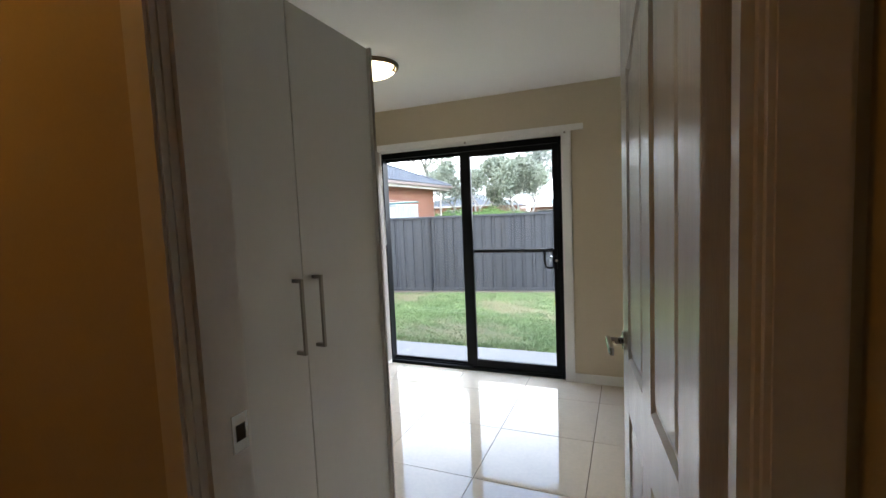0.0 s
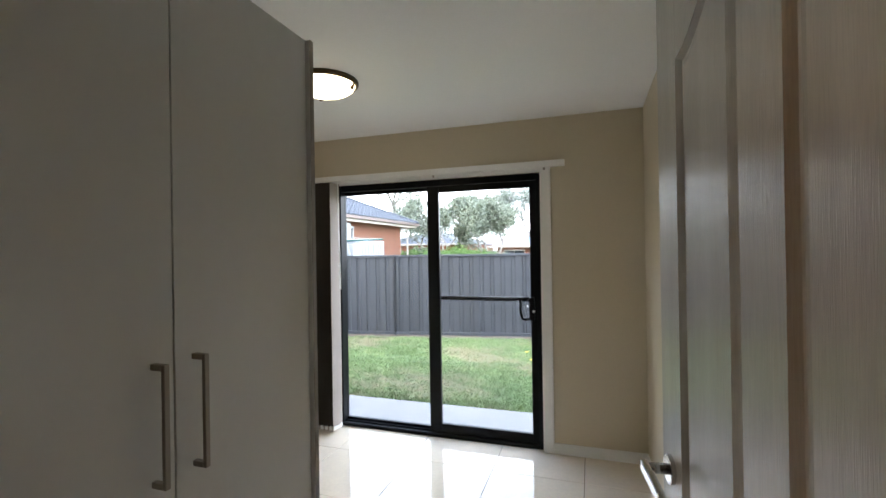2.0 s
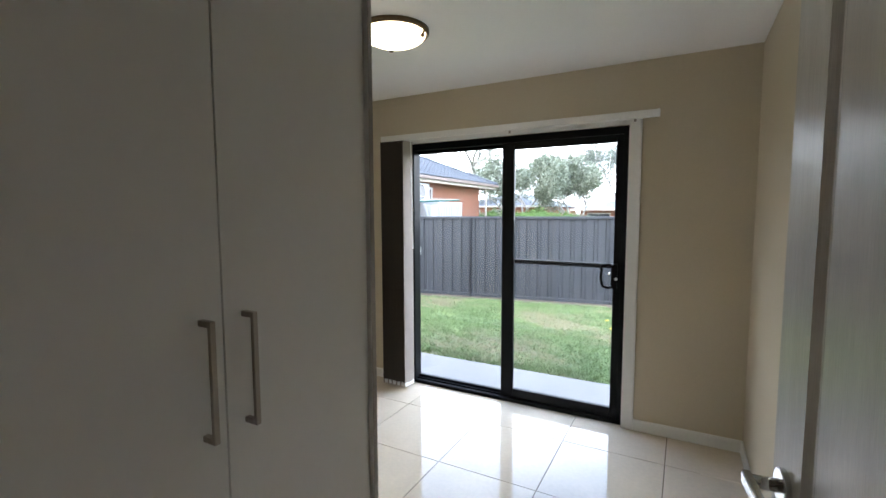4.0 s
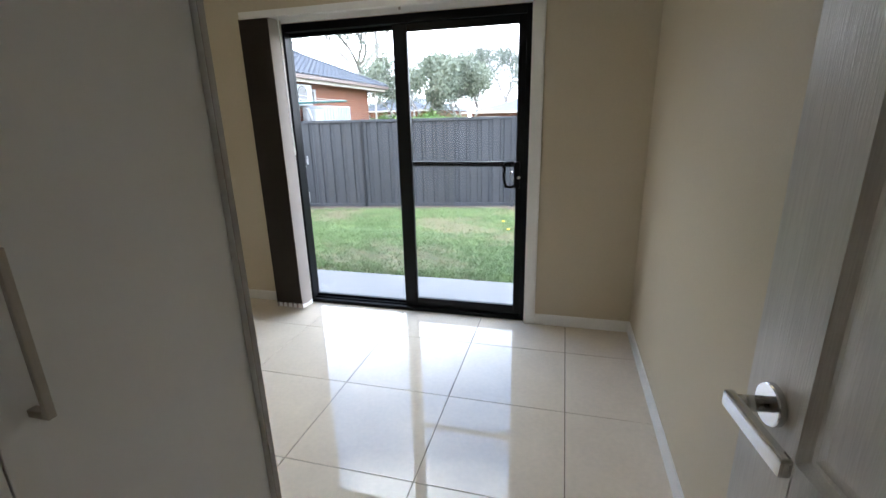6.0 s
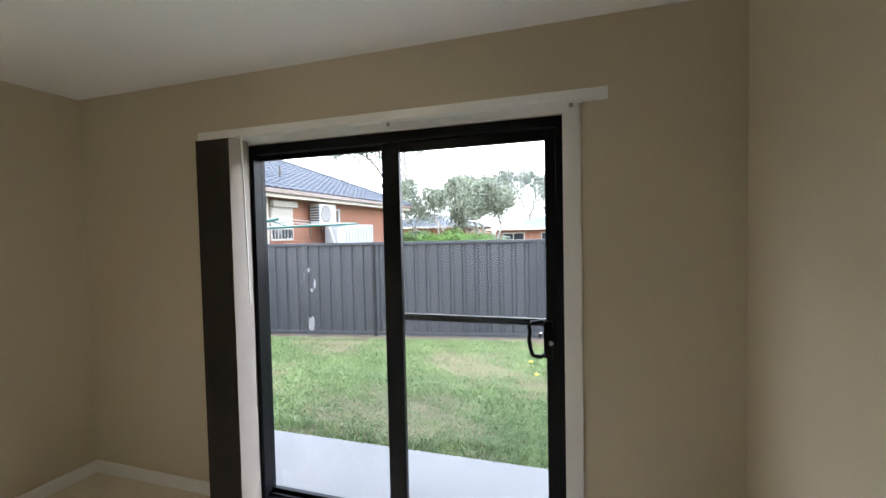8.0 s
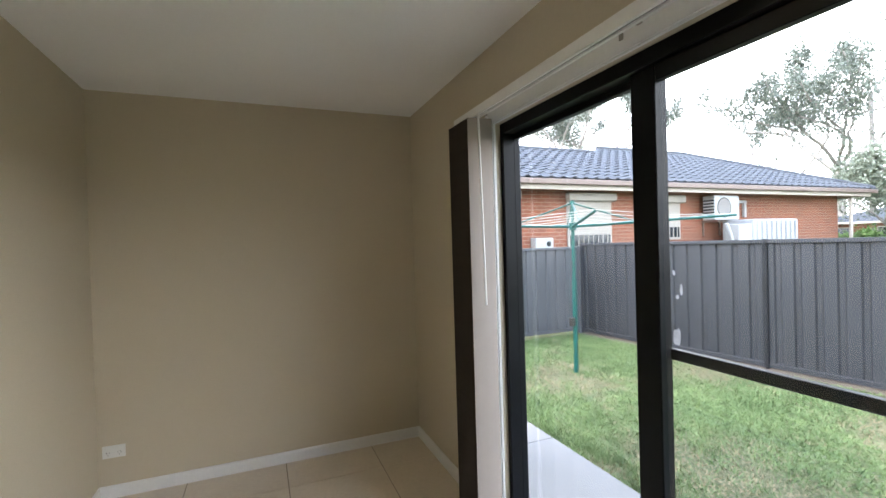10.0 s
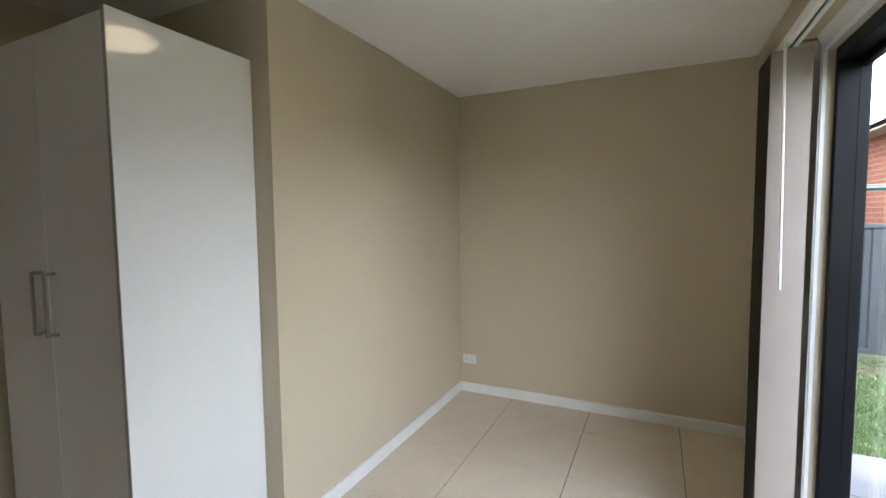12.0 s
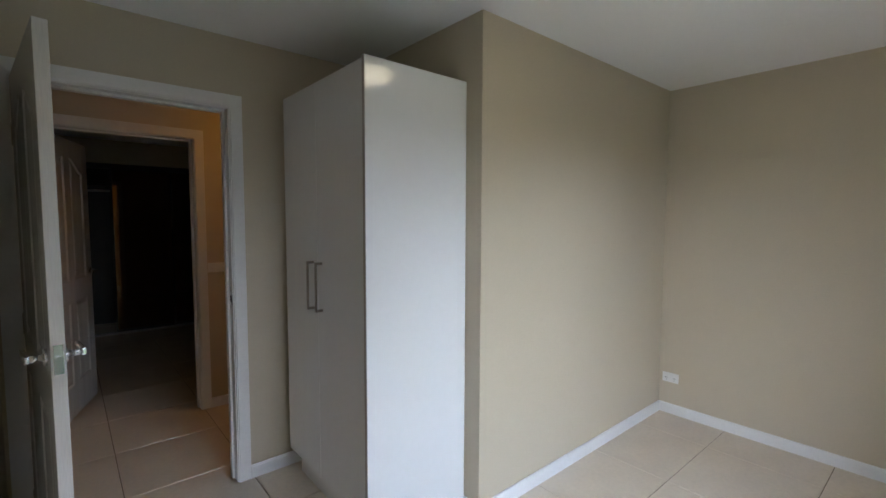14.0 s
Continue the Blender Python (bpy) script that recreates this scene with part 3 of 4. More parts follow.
def ceiling_light(x, y, glass, label, r=0.185):
    e = thing("ceiling_light", label, "ceiling light", "", "", pose(x, y, HC))
    part("rim", lathe([(r * 0.55, 0.0), (r, 0.0), (r, -0.016), (r - 0.010, -0.026), (r - 0.018, -0.022), (r - 0.018, -0.004)], 56), M_BRONZE, e, "bronze metal rim", smooth=True)
    prof = [(r - 0.019 if k == 0 else (r - 0.019) * math.cos(radians(k * 9)), -0.018 - 0.062 * math.sin(radians(k * 9))) for k in range(10)] + [(0.006, -0.080)]
    part("glass_bowl", lathe(prof, 56), glass, e, "lit opal glass bowl", smooth=True)
    for a in (250, 10, 130):
        c, s = math.cos(radians(a)), math.sin(radians(a))
        part("clip", rod((c * (r - 0.016), s * (r - 0.016), -0.020), (c * (r - 0.030), s * (r - 0.030), -0.052), 0.005, 0.013, 12), M_BRONZE, e)
    return e


ceiling_light(-1.10, 2.95, M_LAMP, "lit round ceiling light with opal glass and bronze rim")
ceiling_light(-0.95, 0.38, M_HALL, "lit warm ceiling light in the hall", 0.15)


def wall_plate(name, m, label, rockers, category, slots=False):
    """A plate on a wall; x across, y out of the wall, z up, about its middle."""
    e = thing(name, label, category, "", "", m)
    part("plate", box(-0.0575, 0.0575, 0.0, 0.009, -0.036, 0.036, 0.003, 2), M_PLASTIC, e)
    for x in rockers:
        if slots:
            part("socket_face", box(x - 0.017, x + 0.017, 0.009, 0.010, -0.026, 0.012, 0.0005), M_PLASTIC, e)
            for dx, a in ((-0.007, 30), (0.007, -30), (0, 0)):
                s = part("slot", box(-0.001, 0.001, 0.0095, 0.0105, -0.005, 0.005), M_DARK, e)
                s.matrix_basis = pose(x + dx, 0, -0.003 if a else -0.016, 0, a, 0)
            part("switch_rocker", box(x - 0.006, x + 0.006, 0.009, 0.012, 0.016, 0.029, 0.001), M_PLASTIC, e)
        else:
            part("switch_rocker", box(x - 0.007, x + 0.007, 0.009, 0.0125, -0.012, 0.012, 0.001), M_PLASTIC, e)
    return e


wall_plate("power_outlet", pose(XW, 2.180, 0.274, 0, 0, -90), "white double power outlet low on the wall", (-0.028, 0.028), "power outlet", True)
wall_plate("light_switch", pose(XE, 2.19, 1.258, 0, 0, 90), "white light switch plate on the beige wall", (0.0,), "light switch")
wall_plate("light_switch", pose(-0.47, YH0, 1.085, 0, 0, 0), "white light switch plate in the hall", (-0.02, 0.02), "light switch")

# ---- the dark room's wardrobe ----
mw = thing("mirror_wardrobe", "built-in wardrobe with dark smoked mirror sliding doors", "wardrobe")
part("bottom_track", box(-1.6, 1.3, -3.35, -3.26, 0.0, 0.022, 0.002), M_STEEL, mw)
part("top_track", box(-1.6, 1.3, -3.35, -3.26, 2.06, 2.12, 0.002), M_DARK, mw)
for x0, x1, yy in ((-1.58, -0.66, -3.315), (-0.70, -0.045, -3.285)):
    dr = part("mirror_door", box(x0 + 0.02, x1 - 0.02, yy - 0.006, yy, 0.05, 2.05), M_SMOKE, mw, "dark smoked mirror door")
    b = bmesh.new()
    box(x0, x0 + 0.02, yy - 0.012, yy + 0.006, 0.022, 2.06, 0.002, bm=b)
    box(x1 - 0.02, x1, yy - 0.012, yy + 0.006, 0.022, 2.06, 0.002, bm=b)
    box(x0 + 0.02, x1 - 0.02, yy - 0.012, yy + 0.006, 0.022, 0.05, bm=b)
    box(x0 + 0.02, x1 - 0.02, yy - 0.012, yy + 0.006, 2.05, 2.06, bm=b)
    part("door_frame", b, M_DARK, dr)
# back and shelf near-black: the open inside's shade is put into their colour
part("shade_dark_back", box(-1.59, 1.29, -4.09, -4.06, 0.0, 2.12), M_DARK, mw)
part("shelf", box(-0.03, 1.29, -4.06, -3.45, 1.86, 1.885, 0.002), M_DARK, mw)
part("hanging_rail", rod((-1.59, -3.55, 1.80), (1.29, -3.55, 1.80), 0.014), M_STEEL, mw)

# ---- garden ----
gb = bmesh.new()
R = 900.0
outer = [(-R, -R), (R, -R), (R, R), (-R, R)]
vs = [gb.verts.new((x, y, GZ)) for x, y in outer]
gb.faces.new(vs)
tagged(link_mesh("ground", gb, M_LAWN), "green lawn ground with worn straw-coloured patches", "lawn", "", "structure")

# concrete path along the house
pth = thing("pavement", "pale concrete path along the house wall", "path", "", "structure")
for i, (x0, x1) in enumerate(((-3.30, -2.75), (-2.746, 2.5))):
    part("concrete_slab", box(x0, x1, 4.206, 5.09, GZ - 0.05, -0.095, 0.006, 2), M_CONC, pth)


def fence_run(name, p, q, z0, z1, panel, label, mat, group, plinth):
    """Profiled steel sheets between posts from p to q, seen from the house."""
    p, q = Vector((*p, 0)), Vector((*q, 0))
    d = (q - p)
    L = d.length
    ang = math.degrees(math.atan2(d.y, d.x))
    e = thing(name, label, "fence", group, "", pose(p.x, p.y, 0, 0, 0, ang))
    n = max(1, round(L / panel))
    w = L / n
    prof = [(0.0, 0.0), (0.055, 0.0), (0.070, 0.022), (0.118, 0.022), (0.133, 0.0), (0.19, 0.0)]
    for i in range(n):
        bm = bmesh.new()
        pts = []
        x = 0.0
        while x < w - 0.05:
            for dx, dy in prof[:-1]:
                if x + dx < w - 0.045:
                    pts.append((x + dx + 0.024, dy))
            x += 0.19
        pts.append((w - 0.024, 0.0))
        lo = [bm.verts.new((x, y, z0)) for x, y in pts]
        hi = [bm.verts.new((x, y, z1 - 0.03)) for x, y in pts]
        for k in range(len(pts) - 1):
            bm.faces.new((lo[k], lo[k + 1], hi[k + 1], hi[k]))
        sh = part("steel_sheet", bm, mat, e)
        sh.location = (i * w, 0, 0)
        rl = part("top_rail", box(0.024, w - 0.024, -0.022, 0.034, z1 - 0.045, z1, 0.004), mat, e)
        rl.location = (i * w, 0, 0)
        rl = part("bottom_rail", box(0.024, w - 0.024, -0.016, 0.030, z0 - 0.005, z0 + 0.050, 0.003), mat, e)
        rl.location = (i * w, 0, 0)
        if plinth:
            pl = part("plinth_board", box(0.024, w - 0.024, -0.02, 0.02, GZ - 0.05, z0 - 0.006, 0.003), M_PLINTH, e, "dark plinth board")
            pl.location = (i * w, 0, 0)
    for i in range(n + 1):
        ps = part("post", box(-0.024, 0.024, -0.026, 0.036, GZ - 0.05, z1 + 0.006, 0.004), mat, e)
        ps.location = (i * w, 0, 0)
    return e


def fy(x):
    return 8.46 + 0.155 * (x + 3.22)


fence_left = fence_run("fence", (-5.92, fy(-5.92)), (-3.22, fy(-3.22)), -0.10, 1.385, 2.7, "grey profiled steel fence panels behind the lawn", M_FENCE, "garden fences", False)
fence_run("fence", (-3.22, fy(-3.22)), (4.4, fy(4.4)), -0.10, 1.385, 2.5, "grey profiled steel fence panels behind the lawn", M_FENCE, "garden fences", False)
fence_run("fence", (-6.06, -2.0), (-5.95, fy(-5.92) - 0.05), -0.08, 1.33, 2.35, "lighter grey steel side fence behind the clothesline", M_FENCE2, "garden fences", False)

# old paint splashes on one fence sheet
rnd = random.Random(8)
ang = math.degrees(math.atan(0.155))
for dx, z, w, h in ((0.0, 0.95, 0.03, 0.05), (0.10, 0.72, 0.025, 0.09), (0.04, 0.62, 0.03, 0.04), (0.02, 0.06, 0.07, 0.16)):
    x = -4.30 + dx
    bm = bmesh.new()
    ring = [bm.verts.new((w * math.cos(a) * rnd.uniform(0.6, 1.1), 0, h * math.sin(a) * rnd.uniform(0.6, 1.1))) for a in [2 * math.pi * k / 12 for k in range(12)]]
    bm.faces.new(ring)
    bmesh.ops.solidify(bm, geom=list(bm.faces), thickness=0.002)
    ob = link_mesh("paint_splash", bm, M_STAIN, fence_left, "pale paint splash")
    ob.location = (x + 5.92, -0.003, z)

# rotary clothesline
cl = thing("clothesline", "green rotary clothesline standing on the lawn", "clothesline", "", "", pose(-4.13, 6.44, GZ))
part("mast", rod((0, 0, -0.1), (0, 0, 1.10), 0.027, 0.027, 14), M_GREEN, cl, smooth=False)
part("upper_mast", rod((0, 0, 1.08), (0, 0, 2.02), 0.020, 0.020, 14), M_GREEN, cl)
part("hub", rod((0, 0, 1.69), (0, 0, 1.78), 0.042, 0.042, 14), M_GREEN, cl)
part("cap", rod((0, 0, 2.0), (0, 0, 2.04), 0.032, 0.026, 14), M_GREEN, cl)
part("crank_box", box(-0.022, 0.022, -0.075, 0.0, 0.56, 0.66, 0.008), M_DARK, cl, "dark winding gear box")
ends = []
for k in range(4):
    a = radians(57 + 90 * k)
    c, s = math.cos(a), math.sin(a)
    ar = part("arm", rod((c * 0.03, s * 0.03, 1.735), (c * 1.75, s * 1.75, 1.80), 0.017, 0.013, 8), M_GREEN, cl)
    part("strut", rod((0, 0, 2.01), (c * 0.72, s * 0.72, 1.765), 0.009, seg=6), M_GREEN, ar)
    ends.append((c, s))
for ring in (0.55, 0.85, 1.15, 1.45, 1.72):
    z = 1.735 + 0.065 * ring / 1.75 + 0.015
    for k in range(4):
        (c0, s0), (c1, s1) = ends[k], ends[(k + 1) % 4]
        mid = ((c0 + c1) / 2 * ring, (s0 + s1) / 2 * ring, z - 0.025)
        part("line_cord", tube([(c0 * ring, s0 * ring, z), mid, (c1 * ring, s1 * ring, z)], 0.0028, 5), M_LINE, cl)

# ---- neighbouring brick house ----
hs = thing("brick_house", "red brick house with blue-grey tiled hip roof", "house")
HX, HY0, HY1, EZ = -8.35, 6.72, 20.4, 2.70
EX, EY1 = -7.75, 21.0
part("wall", box(-20.0, HX, HY0, HY1, GZ - 0.1, EZ - 0.02), M_BRICK, hs)
part("soffit", box(-20.6, EX, HY0 - 0.3, EY1, EZ - 0.02, EZ + 0.01), M_FASCIA, hs)
b = bmesh.new()
box(EX - 0.02, EX + 0.012, HY0 - 0.3, EY1, EZ - 0.16, EZ + 0.03, bm=b)
box(-20.6, EX - 0.02, EY1 - 0.03, EY1, EZ - 0.16, EZ + 0.03, bm=b)
part("fascia", b, M_FASCIA, hs)
b = bmesh.new()
box(EX + 0.012, EX + 0.13, HY0 - 0.3, EY1 + 0.13, EZ - 0.06, EZ + 0.055, 0.012, bm=b)
box(-20.6, EX + 0.012, EY1, EY1 + 0.13, EZ - 0.06, EZ + 0.055, 0.012, bm=b)
part("gutter", b, M_GUTTER, hs, "brown gutter")
part("downpipe", rod((EX - 0.20, HY1 - 0.1, GZ), (EX - 0.20, HY1 - 0.1, EZ - 0.02), 0.045), M_FASCIA, hs)
part("downpipe", rod((HX + 0.06, 12.12, GZ), (HX + 0.06, 12.12, EZ - 0.02), 0.045), M_FASCIA, hs)
part("rainhead", box(EX - 0.16, EX - 0.02, HY0 - 0.10, HY0 + 0.06, EZ - 0.34, EZ - 0.10, 0.008), M_FASCIA, hs, "cream rainwater head")
part("downpipe", tube([(EX - 0.09, HY0 - 0.02, EZ - 0.33), (HX + 0.10, HY0 - 0.02, EZ - 0.62), (HX + 0.07, HY0 - 0.02, EZ - 0.72), (HX + 0.07, HY0 - 0.02, GZ)], 0.05, 10), M_FASCIA, hs)
part("rear_wall", box(-16.0, -10.0, 1.5, HY0 + 0.1, GZ, 3.32), M_BRICK, hs)
part("wall_capping", box(-16.0, -9.95, 1.4, HY0 + 0.12, 3.32, 3.38, 0.01), M_FASCIA, hs)
part("flue", rod((-10.3, 6.35, 3.38), (-10.3, 6.35, 4.1), 0.11, seg=14), M_PLINTH, hs, "dark flue pipe")
# roof planes below the tiles: a hip with a higher part over the far end
PITCH = math.tan(radians(23.4))
RZ = EZ + 0.06


def roof_body(x0, x1, y0, y1, z0, t):
    """A hip roof on a rectangle; its ridge runs along the longer side."""
    bm = bmesh.new()
    hw = (x1 - x0) / 2
    zr = z0 + hw * t
    xm = (x0 + x1) / 2
    v = [bm.verts.new(c) for c in ((x0, y0, z0), (x1, y0, z0), (x1, y1, z0), (x0, y1, z0), (xm, y0 + hw, zr), (xm, y1 - hw, zr))]
    for f in ((0, 1, 4), (1, 2, 5, 4), (2, 3, 5), (3, 0, 4, 5), (3, 2, 1, 0)):
        bm.faces.new([v[i] for i in f])
    bmesh.ops.recalc_face_normals(bm, faces=bm.faces)
    return bm, xm, zr


bm, RXM, RZR = roof_body(-15.3, EX + 0.06, 9.6, EY1 + 0.06, RZ, PITCH)
roof = part("roof", bm, M_ROOFJ, hs)
bm, RXM2, RZR2 = roof_body(-13.75, EX + 0.05, HY0 - 0.36, 14.0, RZ - 0.005, PITCH)
roof2 = part("lower_roof", bm, M_ROOFJ, hs)

# roof tiles on the slope that faces the garden
TW, TL = 0.30, 0.34
tb = bmesh.new()
prof = [(0.0, 0.012), (0.045, 0.040), (0.105, 0.044), (0.150, 0.016), (0.225, 0.008), (0.30, 0.012)]
lo = [tb.verts.new((x, 0.0, z + 0.022)) for x, z in prof]
hi = [tb.verts.new((x, TL + 0.03, z - 0.006)) for x, z in prof]
un = [tb.verts.new((x, 0.0, z - 0.006)) for x, z in prof]
for k in range(5):
    tb.faces.new((lo[k], lo[k + 1], hi[k + 1], hi[k]))
    tb.faces.new((un[k], un[k + 1], lo[k + 1], lo[k]))
TILE = bpy.data.meshes.new("roof_tile")
tb.to_mesh(TILE)
tb.free()
TILE.materials.append(M_ROOF)
tv = [v.co.copy() for v in TILE.vertices]
tf = [tuple(p.vertices) for p in TILE.polygons]
far_v, far_f = [], []
slope = math.atan(PITCH)
made = 0
for r in range(14):
    for c in range(0, 62):
        y = EY1 - 0.02 - c * TW
        up = r * TL
        dx = up * math.cos(slope)
        xx, zz = EX + 0.07 - dx, RZ + up * math.sin(slope) + 0.004
        if y > EY1 - dx or y < HY0 - 0.32 + dx or dx > 3.72 or (dx > 2.95 and y < 9.6 + dx):
            continue
        m = Matrix.Translation((xx, y, zz)) @ Matrix.Rotation(radians(90), 4, "Z") @ Matrix.Rotation(slope, 4, "X")
        if 6.4 < y < 14.0 and r < 12 and made < 300:
            o = new("roof_tile", TILE)
            o.parent = roof
            o.matrix_basis = m
            made += 1
        else:
            k = len(far_v)
            far_v += [m @ v for v in tv]
            far_f += [tuple(i + k for i in f) for f in tf]
me = bpy.data.meshes.new("roof_tiles")
me.from_pydata(far_v, [], far_f)
me.materials.append(M_ROOFJ)
o = new("roof_tiles", me)
o.parent = roof
o["kind"] = "stuff"
# ridge capping
for p, q in (((EX + 0.06, EY1 + 0.06, RZ + 0.03), (RXM, EY1 + 0.06 - (EX + 0.06 - RXM), RZR + 0.03)), ((RXM, 13.4, RZR + 0.03), (RXM, EY1 - 3.74, RZR + 0.03)), ((RXM2, HY0 + 2.67, RZR2 + 0.03), (RXM2, 12.5, RZR2 + 0.03)), ((EX + 0.05, HY0 - 0.33, RZ + 0.04), (RXM2, HY0 + 2.67, RZR2 + 0.03))):
    part("ridge_cap", rod(p, q, 0.09, seg=10), M_ROOFJ, roof)
part("roof_vent", rod((-8.9, 13.5, RZ + 0.4), (-8.9, 13.5, RZ + 0.90), 0.035), M_DARK, roof, "dark vent pipe")


def shutter_window(y0, y1, z0, z1, drop):
    """A window under a part-lowered roller shutter, on the wall that faces the garden."""
    w = part("window", box(HX + 0.001, HX + 0.05, y0, y1, z0, z1, 0.004), M_SHUTTER, hs, "cream window frame with roller shutter")
    part("pane", box(HX + 0.050, HX + 0.054, y0 + 0.05, y1 - 0.05, z0 + 0.06, drop), M_DKGLASS, w)
    n = max(2, int((y1 - y0) / 0.13))
    for k in range(1, n):
        yy = y0 + (y1 - y0) * k / n
        part("bar", box(HX + 0.054, HX + 0.068, yy - 0.010, yy + 0.010, z0 + 0.06, drop), M_SHUTTER, w)
    zz = drop
    while zz < z1 - 0.20:
        part("shutter_slat", box(HX + 0.055, HX + 0.072, y0 + 0.03, y1 - 0.03, zz, zz + 0.062, 0.006), M_SHUTTER, w)
        zz += 0.066
    part("shutter_box", box(HX + 0.04, HX + 0.20, y0 - 0.05, y1 + 0.05, z1 - 0.19, z1, 0.015), M_SHUTTER, w)


shutter_window(9.64, 10.94, 0.98, 2.54, 1.55)
shutter_window(12.28, 13.26, 1.38, 2.52, 1.70)
shutter_window(7.14, 8.27, 1.46, 2.56, 1.56)

mb = thing("meter_box", "white meter box on the brick wall", "meter box")
part("body", box(HX + 0.002, HX + 0.22, 8.63, 9.10, 0.95, 1.51, 0.012), M_OUTWHITE, mb)
part("dial", rod((HX + 0.22, 8.97, 1.37), (HX + 0.226, 8.97, 1.37), 0.06, seg=16), M_DKGLASS, mb)

ac = thing("air_conditioner", "white outdoor air conditioner on a wall bracket", "air conditioner")
part("case", box(HX + 0.13, HX + 0.47, 14.00, 14.95, 1.86, 2.50, 0.02, 2), M_OUTWHITE, ac)
part("fan_shroud", rod((HX + 0.468, 14.36, 2.18), (HX + 0.474, 14.36, 2.18), 0.27, seg=28), M_DKGLASS, ac)
part("fan_grille", rod((HX + 0.47, 14.36, 2.18), (HX + 0.478, 14.36, 2.18), 0.24, seg=28), M_CONC, ac)
for k in range(6):
    part("grille_bar", box(HX + 0.15, HX + 0.45, 13.99, 14.00, 1.95 + k * 0.08, 1.99 + k * 0.08), M_DKGLASS, ac)
for y in (14.15, 14.80):
    part("bracket", box(HX + 0.0, HX + 0.46, y - 0.02, y + 0.02, 1.81, 1.86), M_STEEL, ac)
    part("bracket_back", box(HX + 0.0, HX + 0.03, y - 0.02, y + 0.02, 1.45, 1.81), M_STEEL, ac)
part("pipe_cover", box(HX + 0.0, HX + 0.09, 15.00, 15.85, 2.34, 2.42, 0.01), M_OUTWHITE, ac)
part("pipe_drop", box(HX + 0.0, HX + 0.08, 15.75, 15.85, 1.95, 2.34, 0.01), M_OUTWHITE, ac)

tk = thing("water_tank", "white ribbed plastic water tank beside the house", "water tank")
part("body", box(-8.05, -7.22, 14.50, 16.30, GZ, 1.84, 0.06, 3), M_TANK, tk)
for k in range(9):
    y = 14.65 + k * 0.19
    part("rib", box(-7.222, -7.19, y - 0.035, y + 0.035, 0.2, 1.80, 0.01), M_TANK, tk)
part("control_box", box(-7.6, -7.25, 14.00, 14.49, 1.25, 1.72, 0.02), M_OUTWHITE, tk)
part("hose", tube([(-7.3, 13.60, 1.74), (-7.28, 13.70, 1.5), (-7.26, 13.85, 1.1), (-7.26, 13.90, GZ)], 0.05), M_TANK, tk)

# ---- houses further off ----


def far_house(x0, x1, y0, y1, eave, t, roof_mat, label):
    e = thing("distant_house", label, "house")
    part("wall", box(x0 + 0.5, x1 - 0.5, y0 + 0.5, y1 - 0.5, GZ, eave), M_BRICK, e)
    bm, xm, zr = roof_body(x0, x1, y0, y1, eave, t)
    rf = part("roof", bm, roof_mat, e)
    part("gutter", box(x0 - 0.06, x1 + 0.06, y0 - 0.1, y0, eave - 0.08, eave + 0.04, 0.01), M_FASCIA, e)
    y = x0 + 1.0
    while y < x1 - 2.2:
        w = part("window", box(y, y + 1.5, y0 + 0.44, y0 + 0.52, eave - 1.35, eave - 0.25), M_FASCIA, e)
        for k in range(2):
            part("pane", box(y + 0.06 + k * 0.72, y + 0.72 + k * 0.72, y0 + 0.425, y0 + 0.44, eave - 1.28, eave - 0.32), M_DKGLASS, w)
        y += 2.6
    part("roof_pipe", rod((xm - 0.4, y0 + 3, eave + 0.6), (xm - 0.4, y0 + 3, zr + 0.5), 0.09), M_DARK, rf)
    return e


far_house(-6.6, 2.4, 32.0, 46.0, 1.66, 0.26, M_METALROOF, "distant brick house with pale blue metal hip roof")
far_house(-17.0, -9.0, 34.0, 48.0, 1.95, 0.30, M_ROOFJ, "distant house with grey hip roof behind shrubs")

pp = thing("power_pole", "tall weathered timber power pole beyond the fence", "power pole", "", "", pose(-14.25, 36.0, GZ))
part("pole", rod((0, 0, 0), (0, 0, 9.6), 0.16, 0.11, 12), M_POLE, pp)
part("crossarm", box(-0.9, 0.9, -0.06, 0.06, 8.5, 8.62, 0.01), M_POLE, pp)

# ---- trees ----


def leaves_mesh(name, centres, per, spread, size, rnd, droop=0.0, flat=1.0):
    vs, fs = [], []
    for c, rad in centres:
        for _ in range(per):
            d = Vector((rnd.gauss(0, 1), rnd.gauss(0, 1), rnd.gauss(0, 1) * flat))
            p = c + d * rad * spread
            a = Vector((rnd.uniform(-1, 1), rnd.uniform(-1, 1), rnd.uniform(-1, 1) - droop)).normalized()
            u = a.cross(Vector((rnd.uniform(-1, 1), rnd.uniform(-1, 1), rnd.uniform(-1, 1)))).normalized()
            s = size * rnd.uniform(0.6, 1.3)
            k = len(vs)
            vs += [p - a * s, p + u * s * 0.34, p + a * s, p - u * s * 0.34]
            fs.append((k, k + 1, k + 2, k + 3))
    me = bpy.data.meshes.new(name)
    me.from_pydata(vs, [], fs)
    return me


